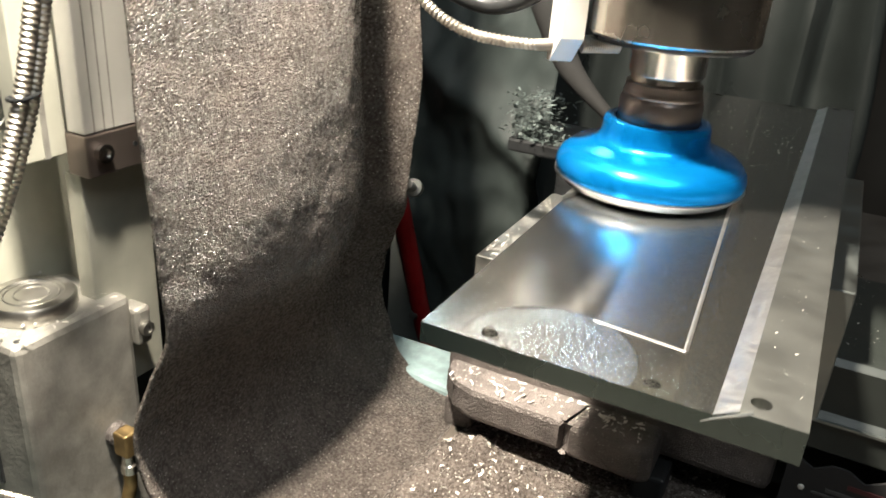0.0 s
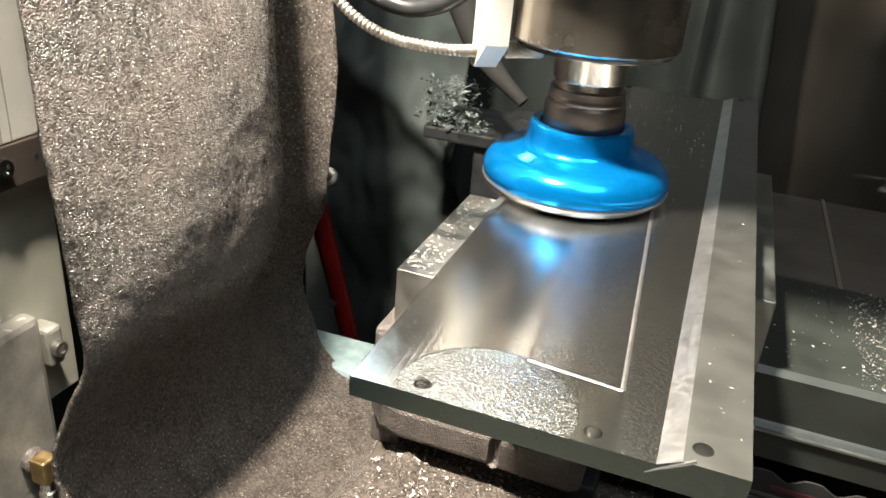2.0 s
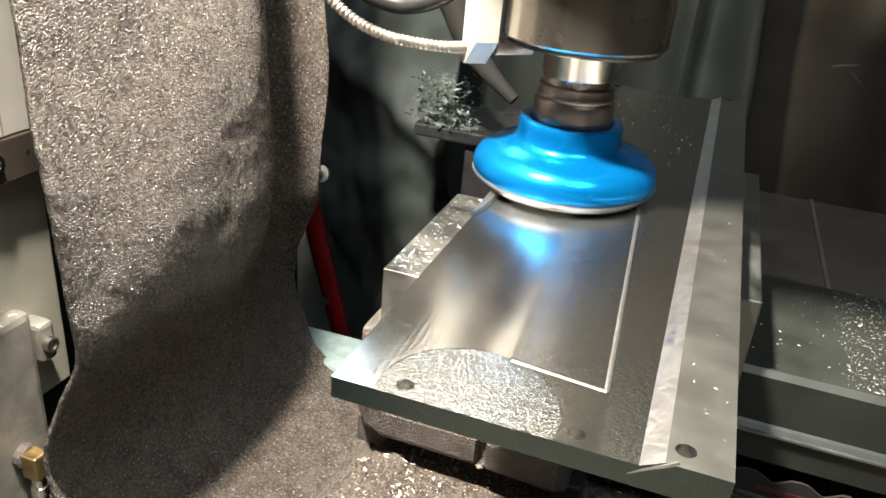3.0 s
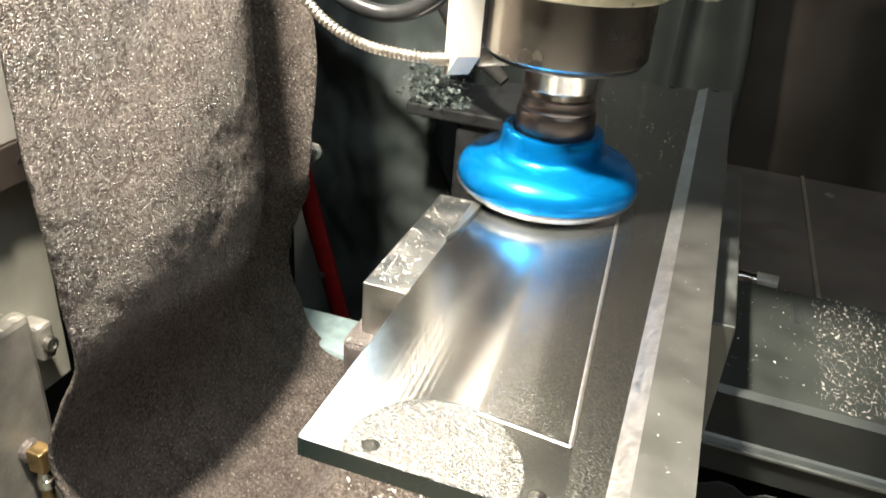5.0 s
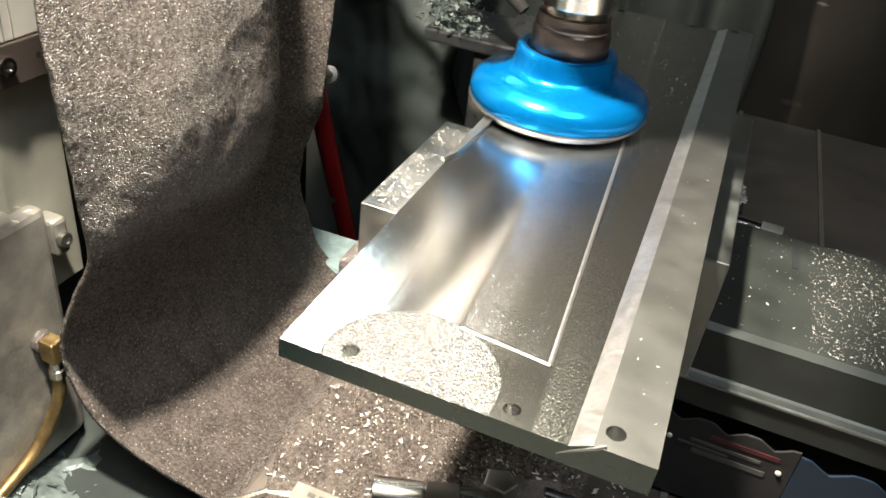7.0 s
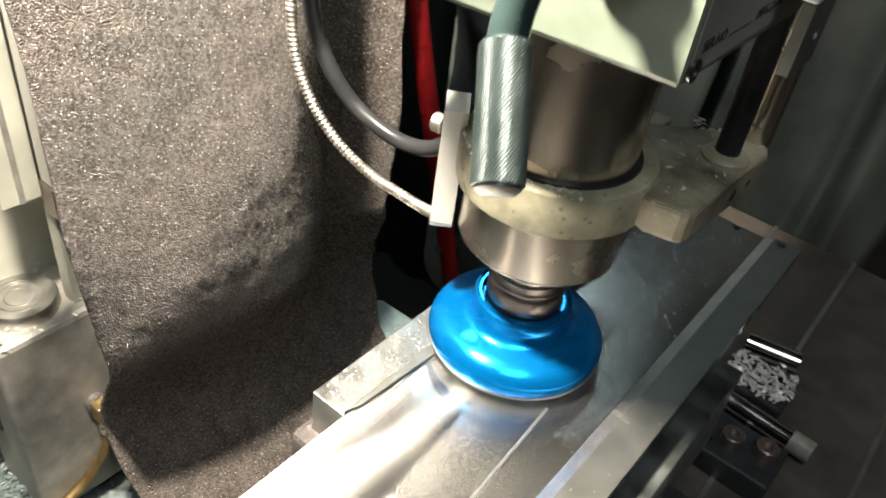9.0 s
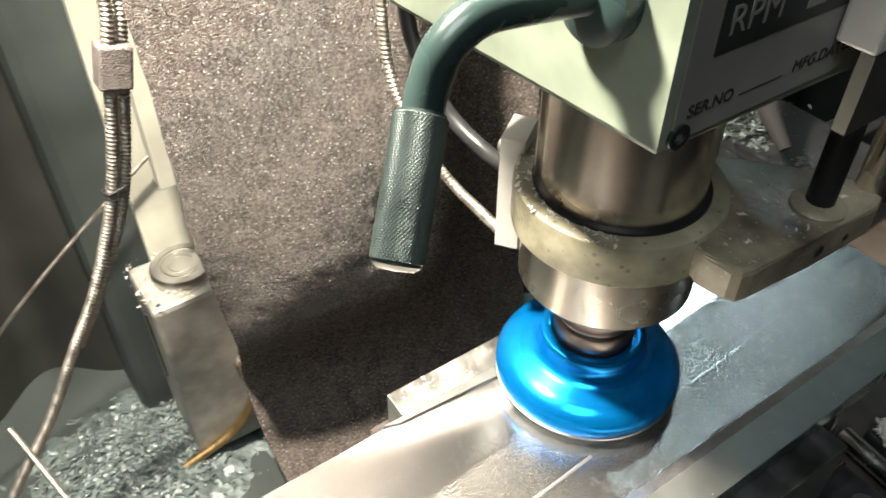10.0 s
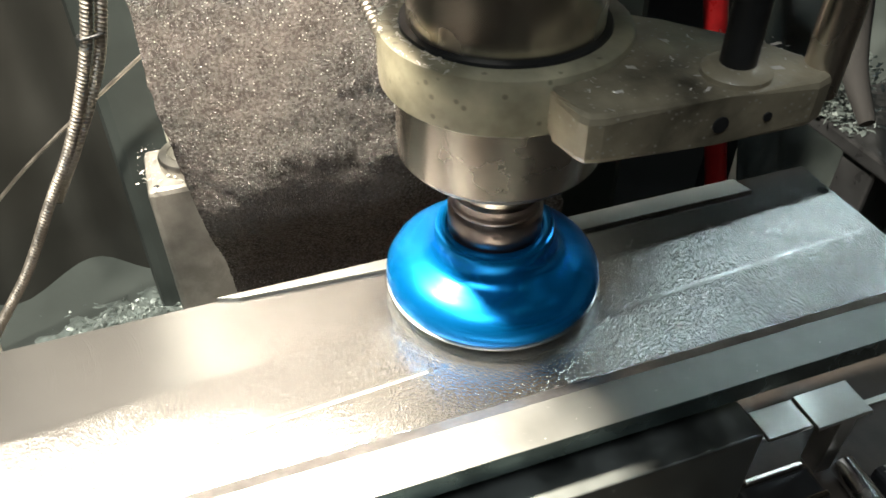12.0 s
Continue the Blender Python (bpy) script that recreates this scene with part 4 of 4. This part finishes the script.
# ---- left side of the machine ----
def oil_box():
    root = thing("oil_pump_box", "grey cast metal box with round screw cap", "box")
    root.location = (-0.0075, 0.008, -0.0025)
    part("housing", boxed(-0.372, -0.3045, -0.1800, -0.0920, -0.33, -0.1216, 0.005), M_GREYBOX, root)
    cap = part("cap", lathe([(0.0265, -0.1216), (0.0270, -0.1200), (0.0270, -0.1120), (0.0255, -0.1100), (0.0195, -0.1098), (0.0190, -0.1106), (0.0, -0.1106)], 56, pose(-0.3390, -0.1400, 0)), M_JAW, root, "round screw cap with embossed mark", smooth=True)
    for r in (0.0165, 0.0105):
        part("emboss", sweep([Vector((-0.3390 + r * math.cos(t * math.pi / 16), -0.1400 + r * math.sin(t * math.pi / 16), -0.1106)) for t in range(33)], 0.0007, 6), M_JAW, cap, smooth=True)
    part("ear", boxed(-0.3200, -0.3000, -0.0930, -0.0800, -0.1620, -0.1330, 0.003), M_GREYBOX, root)
    part("ear_bolt", lathe([(0.0, 0.0), (0.0052, 0.0), (0.0052, 0.0050), (0.0030, 0.0052), (0.0028, 0.0030), (0.0, 0.0030)], 20, pose(-0.3010, -0.0870, -0.1485, 0, 90, 0)), M_JAW, root, smooth=True)
    part("gauge_slot", boxed(-0.3460, -0.3380, -0.1815, -0.1795, -0.235, -0.150, 0.002), M_BLACK, root, "black oil level slot")
    part("screw_hole", lathe([(0.0, 0.0), (0.0022, 0.0), (0.0022, 0.0004), (0.0, 0.0004)], 14, pose(-0.3120, -0.1720, -0.1216)), M_BLACK, root, smooth=True)
    el = thing("brass_elbow", "brass elbow fitting with oil hose on the box", "fitting")
    el.location = (-0.0075, 0.008, -0.0025)
    part("flange", lathe([(0.0, 0.0), (0.0088, 0.0), (0.0088, 0.0040), (0.0070, 0.0055), (0.0, 0.0055)], 12, pose(-0.3045, -0.1180, -0.2200, 0, 90, 0)), M_CAST, el)
    part("body", boxed(-0.3000, -0.2870, -0.1245, -0.1120, -0.2330, -0.2140, 0.0015), M_BRASS, el)
    part("nut", lathe([(0.0052, -0.2500), (0.0060, -0.2490), (0.0060, -0.2420), (0.0048, -0.2410), (0.0048, -0.2325)], 16, pose(-0.2935, -0.1182, 0)), M_STEEL, el, smooth=True)
    part("hose", sweep(curve_points([(-0.2935, -0.1182, -0.2480), (-0.2940, -0.1200, -0.2650), (-0.2960, -0.1260, -0.2800), (-0.2980, -0.1400, -0.2980), (-0.3000, -0.1600, -0.3120), (-0.3020, -0.2000, -0.3250)], 10), 0.0048, 14), M_BRASS, el, "tarnished yellow oil hose", smooth=True)


oil_box()


def scale_rail():
    root = thing("linear_scale", "white extruded linear scale on a cream panel", "scale")
    root.location = (-0.0075, 0.008, -0.0025)
    part("rail", boxed(-0.320, -0.3050, -0.1130, -0.0680, -0.0060, 0.36, 0.0012), M_WHITE, root)
    for k, y in enumerate((-0.1060, -0.0985, -0.0915)):
        part("groove", boxed(-0.3051, -0.3046, y, y + 0.0009, -0.0055, 0.36), M_GREYBOX, root)
    part("back_rail", boxed(-0.335, -0.3200, -0.1420, -0.1140, -0.0200, 0.36, 0.0012), M_DIRTYWHITE, root)
    part("back_groove", boxed(-0.3202, -0.3195, -0.1300, -0.1260, -0.0195, 0.36), M_GREYBOX, root)
    foot = part("end_block", boxed(-0.322, -0.3035, -0.1140, -0.0700, -0.0330, -0.0065, 0.001), M_DARKSTEEL, root, "dark end block")
    part("screw", lathe([(0.0, 0.0), (0.0060, 0.0), (0.0060, 0.0040), (0.0035, 0.0042), (0.0032, 0.0020), (0.0, 0.0020)], 24, pose(-0.3036, -0.1030, -0.0185, 0, 90, 0)), M_MIRROR, foot, smooth=True)
    part("hole", lathe([(0.0, 0.0), (0.0018, 0.0), (0.0018, 0.0004), (0.0, 0.0004)], 14, pose(-0.3036, -0.0770, -0.0185, 0, 90, 0)), M_BLACK, foot, smooth=True)
    panel = part("cream_panel", boxed(-0.392, -0.3820, -0.150, -0.045, -0.34, 0.36, 0.001), M_DIRTYWHITE)
    tagged(panel, "dirty cream painted column panel", "panel")
    lip = part("cream_panel", boxed(-0.338, -0.3235, -0.1030, -0.0500, -0.200, -0.0365, 0.001), M_DIRTYWHITE)
    tagged(lip, "dirty cream painted panel under the linear scale", "panel")
    col = part("machine_column", boxed(-0.80, -0.394, -0.200, 0.34, -1.10, 0.9, 0.012), M_GREENGREY)
    tagged(col, "green-grey painted cast iron machine column", "machine column")


scale_rail()


def left_tubes():
    for k, (dx, dy) in enumerate(((0.0, 0.0), (-0.003, 0.0088))):
        pts = [(-0.2600, -0.1400, 0.300), (-0.2605, -0.1455, 0.170), (-0.2610, -0.1515, 0.133), (-0.2660, -0.1700, 0.050), (-0.2690, -0.1850, 0.005), (-0.2710, -0.2080, -0.045), (-0.2730, -0.2350, -0.090)]
        if k == 0:
            pts += [(-0.2760, -0.2700, -0.150), (-0.2790, -0.3200, -0.220), (-0.282, -0.36, -0.30)]
        pts = [(x + dx, y + dy * (1 if z > 0.0 else 0.6), z) for x, y, z in pts]
        ob = part("metal_conduit", sweep(resample(curve_points(pts, 14), 0.0015), 0.0033, 12, 0.28), M_CONDUIT, smooth=True)
        tagged(ob, "thin ribbed metal conduit hanging in a loose pair", "conduit", group="hanging conduits")
    cp = part("conduit_coupling", boxed(-0.0075, 0.0075, -0.0095, 0.0105, -0.0140, 0.0140, 0.002, pose(-0.2625, -0.1520, 0.1200, -14, 0, 0)), M_CAST)
    tagged(cp, "grey metal coupling joining the conduits", "coupling")
    tie = part("cable_tie", sweep(curve_points([(-0.2615, -0.178, 0.0350), (-0.2650, -0.1660, 0.0355), (-0.2700, -0.1640, 0.0350), (-0.2720, -0.1760, 0.0345), (-0.2680, -0.1800, 0.0345), (-0.2615, -0.178, 0.0350)], 6), 0.0011, 8), M_BLACK, smooth=True)
    tagged(tie, "black cable tie round the conduits", "cable tie")
    wire = part("grey_wire", sweep(curve_points([(-0.3700, -0.09, 0.01), (-0.370, -0.19, -0.06), (-0.365, -0.26, -0.11), (-0.36, -0.36, -0.19), (-0.35, -0.5, -0.25)], 10), 0.0016, 8), M_CONDUIT, smooth=True)
    tagged(wire, "thin grey wire running down past the conduits", "wire")


left_tubes()


def swarf_pile():
    bm = bmesh.new()
    nx, ny = 40, 40

    def hgt(x, y):
        return -0.352 + 0.045 * math.exp(-((x + 0.345) / 0.075) ** 2 - ((y + 0.22) / 0.085) ** 2) + 0.008 * noise.noise(Vector((x * 50, y * 50, 7)))
    grid = [[bm.verts.new((-0.55 + 0.33 * i / nx, -0.48 + 0.40 * k / ny, hgt(-0.55 + 0.33 * i / nx, -0.48 + 0.40 * k / ny))) for k in range(ny + 1)] for i in range(nx + 1)]
    for a, b in zip(grid, grid[1:]):
        for k in range(ny):
            bm.faces.new((a[k], b[k], b[k + 1], a[k + 1]))
    tagged(part("swarf_bed", bm, M_TEALCHIP), "packed layer of grey swarf on the saddle", "swarf", kind="stuff")

    def at(rng):
        x, y = rng.gauss(-0.345, 0.038), rng.gauss(-0.225, 0.045)
        return (x, y, hgt(x, y) + 0.004 * rng.random()), (rng.uniform(-0.7, 0.7), rng.uniform(-0.7, 0.7), 1)
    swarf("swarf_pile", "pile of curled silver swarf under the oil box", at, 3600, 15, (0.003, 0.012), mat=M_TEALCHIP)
    saddle = part("saddle", boxed(-0.62, 0.5, -0.70, 0.22, -0.60, -0.345, 0.01), M_GREENGREY)
    tagged(saddle, "dark green-grey machine saddle under the cover", "saddle")

    def on_box(rng):
        return (rng.uniform(-0.383, -0.310), rng.uniform(-0.178, -0.095), -0.1212), (0, 0, 1)
    swarf("box_swarf", "swarf lying round the cap of the box", on_box, 170, 16, (0.001, 0.006))


swarf_pile()


# ---- behind ----
def behind():
    corner = [(-0.462 - 0.040 * math.cos(t * math.pi / 16), -0.560 - 0.060 * math.sin(t * math.pi / 16)) for t in range(9)]
    bm = prism([(-0.502, 0.10), (-0.502, -0.54)] + corner + [(-0.30, -0.64), (-0.30, 0.10)], -0.012, 0.0, 0.003, pose(0, 0.60, 0, 90, 0, 0))
    tagged(part("side_cover", bm, M_SIDEPANEL), "dull grey-green cover plate with a rounded corner", "cover")
    # stiff dark cloth draped in front of it, with slanting creases
    bm = bmesh.new()
    nx, nz = 70, 210

    def drape(i, k):
        x, z = -0.455 + 0.215 * i / nx, -0.62 + 0.76 * k / nz
        x += 0.05 * ramp(z, -0.25, -0.45)
        crease = math.hypot((x + 0.367) * 0.58 + (z + 0.100) * 0.81, 0.012)
        second = math.hypot((x + 0.400) * 0.90 - (z + 0.150) * 0.42, 0.010)
        y = 0.555 - 0.050 * math.exp(-crease / 0.035) - 0.026 * math.exp(-second / 0.022) + 0.030 * noise.noise(Vector((x * 9, z * 5, 3))) + 0.006 * noise.noise(Vector((x * 40, z * 22, 8)))
        return (x + 0.008 * noise.noise(Vector((z * 16, 1, 2))), y, z)
    grid = [[bm.verts.new(drape(i, k)) for k in range(nz + 1)] for i in range(nx + 1)]
    for a, b in zip(grid, grid[1:]):
        for k in range(nz):
            bm.faces.new((a[k], b[k], b[k + 1], a[k + 1]))
    cloth = part("draped_cloth", bm, M_CLOTH, smooth=True)
    mod = cloth.modifiers.new("thickness", "SOLIDIFY")
    mod.thickness = 0.002
    tagged(cloth, "dark teal work cloth hanging in stiff slanting creases", "cloth")
    red = thing("red_bar", "long red painted bar leaning behind the table", "bar")
    part("bar", sweep([Vector((-0.4860, 0.4150, 0.170)), Vector((-0.4480, 0.4640, -0.125)), Vector((-0.3550, 0.5300, -0.620))], 0.0140, 12), M_RED, red, smooth=True)
    part("bolt", lathe([(0.0, 0.0), (0.012, 0.0), (0.012, 0.010), (0.006, 0.011), (0.006, 0.034), (0.0, 0.034)], 12, pose(-0.3700, 0.4250, -0.2080, 60, 20, 0)), M_JAW, red, "bright hex bolt", smooth=True)
    part("small_bolt", lathe([(0.0, 0.0), (0.007, 0.0), (0.007, 0.007), (0.0, 0.008)], 12, pose(-0.3950, 0.4960, -0.435, 60, -20, 0)), M_JAW, red, smooth=True)
    nozzle = part("black_nozzle", sweep(curve_points([(-0.205, 0.38, 0.045), (-0.175, 0.37, -0.005), (-0.150, 0.36, -0.028), (-0.116, 0.352, -0.052)], 8), [0.017 - 0.011 * k / 24 for k in range(25)], 20), M_MATTBLACK, smooth=True)
    tagged(nozzle, "tapered black plastic nozzle behind the spindle", "nozzle")
    pad = part("grey_pad", prism([(-0.300, 0.200), (-0.276, 0.170), (-0.140, 0.154), (-0.140, 0.225), (-0.280, 0.222)], -0.345, -0.292, 0.005), M_TEALPAD)
    tagged(pad, "pale blue-grey foam pad covered in fine swarf", "pad")
    # limp dark sheets hanging behind
    for name, x0, x1, y, z0, z1, seed in (("dark_curtain", -0.75, -0.16, 0.76, -0.80, 0.30, 2), ("dark_curtain", -0.30, 0.12, 0.88, -0.80, 0.40, 6), ("dark_curtain", 0.05, 1.3, 1.25, -1.05, 0.7, 9)):
        bm = bmesh.new()
        nx, nz = 60, 30
        grid = [[bm.verts.new((x0 + (x1 - x0) * i / nx + 0.03 * noise.noise(Vector((i * 0.1, k * 0.1, seed))), y + 0.035 * noise.noise(Vector((i * 0.16 + seed, k * 0.035, 0))) + 0.02 * math.sin(i * 0.5 + 0.08 * k), z0 + (z1 - z0) * k / nz)) for k in range(nz + 1)] for i in range(nx + 1)]
        for a, b in zip(grid, grid[1:]):
            for k in range(nz):
                bm.faces.new((a[k], b[k], b[k + 1], a[k + 1]))
        ob = part(name, bm, M_BACK if y > 1 else M_CURTAIN, smooth=True)
        mod = ob.modifiers.new("thickness", "SOLIDIFY")
        mod.thickness = 0.002
        tagged(ob, "dark green-grey plastic curtain hanging in folds", "curtain", group="hanging curtains")
    bm = bmesh.new()
    ny, nz = 110, 24
    grid = [[bm.verts.new((-0.50 + 0.03 * noise.noise(Vector((i * 0.14, k * 0.03, 4))) + 0.022 * math.sin(i * 0.42 + 0.04 * k), -1.5 + 1.36 * i / ny, -0.9 + 1.9 * k / nz)) for k in range(nz + 1)] for i in range(ny + 1)]
    for a, b in zip(grid, grid[1:]):
        for k in range(nz):
            bm.faces.new((a[k], b[k], b[k + 1], a[k + 1]))
    ob = part("side_curtain", bm, M_COLUMN, smooth=True)
    mod = ob.modifiers.new("thickness", "SOLIDIFY")
    mod.thickness = 0.002
    tagged(ob, "grey-green plastic side curtain with vertical folds", "curtain", group="hanging curtains")
    ledge = thing("parts_ledge", "dark steel ledge with a clump of swarf", "ledge")
    part("shelf", boxed(-0.244, -0.074, 0.41, 0.52, -0.128, -0.112, 0.003), M_BLACK, ledge)
    part("arm", boxed(-0.184, -0.144, 0.42, 0.60, -1.10, -0.128, 0.003), M_BLACK, ledge)

    def clump(rng):
        return (rng.gauss(-0.214, 0.017), rng.gauss(0.43, 0.012), -0.110 + 0.052 * rng.random() ** 1.6), (rng.uniform(-0.7, 0.7), rng.uniform(-0.7, 0.7), 1)
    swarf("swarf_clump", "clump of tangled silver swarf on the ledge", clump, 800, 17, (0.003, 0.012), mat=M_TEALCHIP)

    def strip(rng):
        return (rng.uniform(-0.234, -0.174), rng.uniform(0.412, 0.435), -0.1119), (0, 0, 1)
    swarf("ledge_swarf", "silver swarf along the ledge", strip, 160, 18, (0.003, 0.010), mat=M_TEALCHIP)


behind()


def flying_chips():
    """Slivers thrown off the cutter; each leaves at its own moment and ends on the floor."""
    rng = random.Random(21)
    flights = []
    first = None
    for k in range(110):
        a = rng.uniform(-35, 75)
        speed, rise = rng.uniform(0.7, 1.3), rng.uniform(0.15, 0.9)
        start = Vector((0.038 * math.cos(radians(a)), 0.038 * math.sin(radians(a)), 0.012))
        go = Vector((math.cos(radians(a)) * speed, math.sin(radians(a)) * speed, rise))
        if k % 6 == 0 or first is None:
            bm = bmesh.new()
            size = rng.uniform(0.002, 0.0055)
            chip(bm, (0, 0, 0), (0, 0, 1), size, size * 0.28, size * 0.4, 0.0)
            first = part("flying_chip", bm, M_CHIP)
            ob = first
        else:
            ob = new("flying_chip", first.data)
        tagged(ob, "bright aluminium sliver thrown off the spinning cutter", "chip", group="flying chips")
        t0 = rng.uniform(-0.15, 11.6)
        rows = []
        for i in range(14):
            t = t0 + 0.055 * i
            d = 0.055 * i
            rows.append((t, start + go * d + Vector((0, 0, -2.2 * d * d)), 35 * i + 17 * k))
        rest = rows[-1][1].copy()
        rest.z = -1.095
        rows.append((rows[-1][0] + 0.35, rest, rows[-1][2] + 60))
        turn = rng.uniform(0, 360)
        poses = [(t, pose(*p, s * 0.7, s * 0.4, turn)) for t, p, s in rows]
        inside = [r for r in poses if 0.0 <= r[0] <= 12.0]
        if t0 > 0:
            inside = [(0.0, poses[0][1])] + ([(t0 - 0.034, poses[0][1])] if t0 > 0.07 else []) + inside
        if inside[0][0] > 0:
            inside[0] = (0.0, inside[0][1])
        if inside[-1][0] < 12.0:
            inside.append((12.0, inside[-1][1]))
        flights.append((ob, inside))
    return flights


FLIGHTS = flying_chips()


# ---- motion of the table and the cutter ----
def motions():
    for ob in MOVING:
        walk(ob, [(t / 4, pose(0, -FEED * t / 4, 0)) for t in range(49)])
    for ob, rows in FLIGHTS:
        walk(ob, rows)
    for ob in (CUTTER, HOLDER):
        walk(ob, [(k / 30, pose(0, 0, 0, 0, 0, -77.0 * k)) for k in range(361)])


motions()
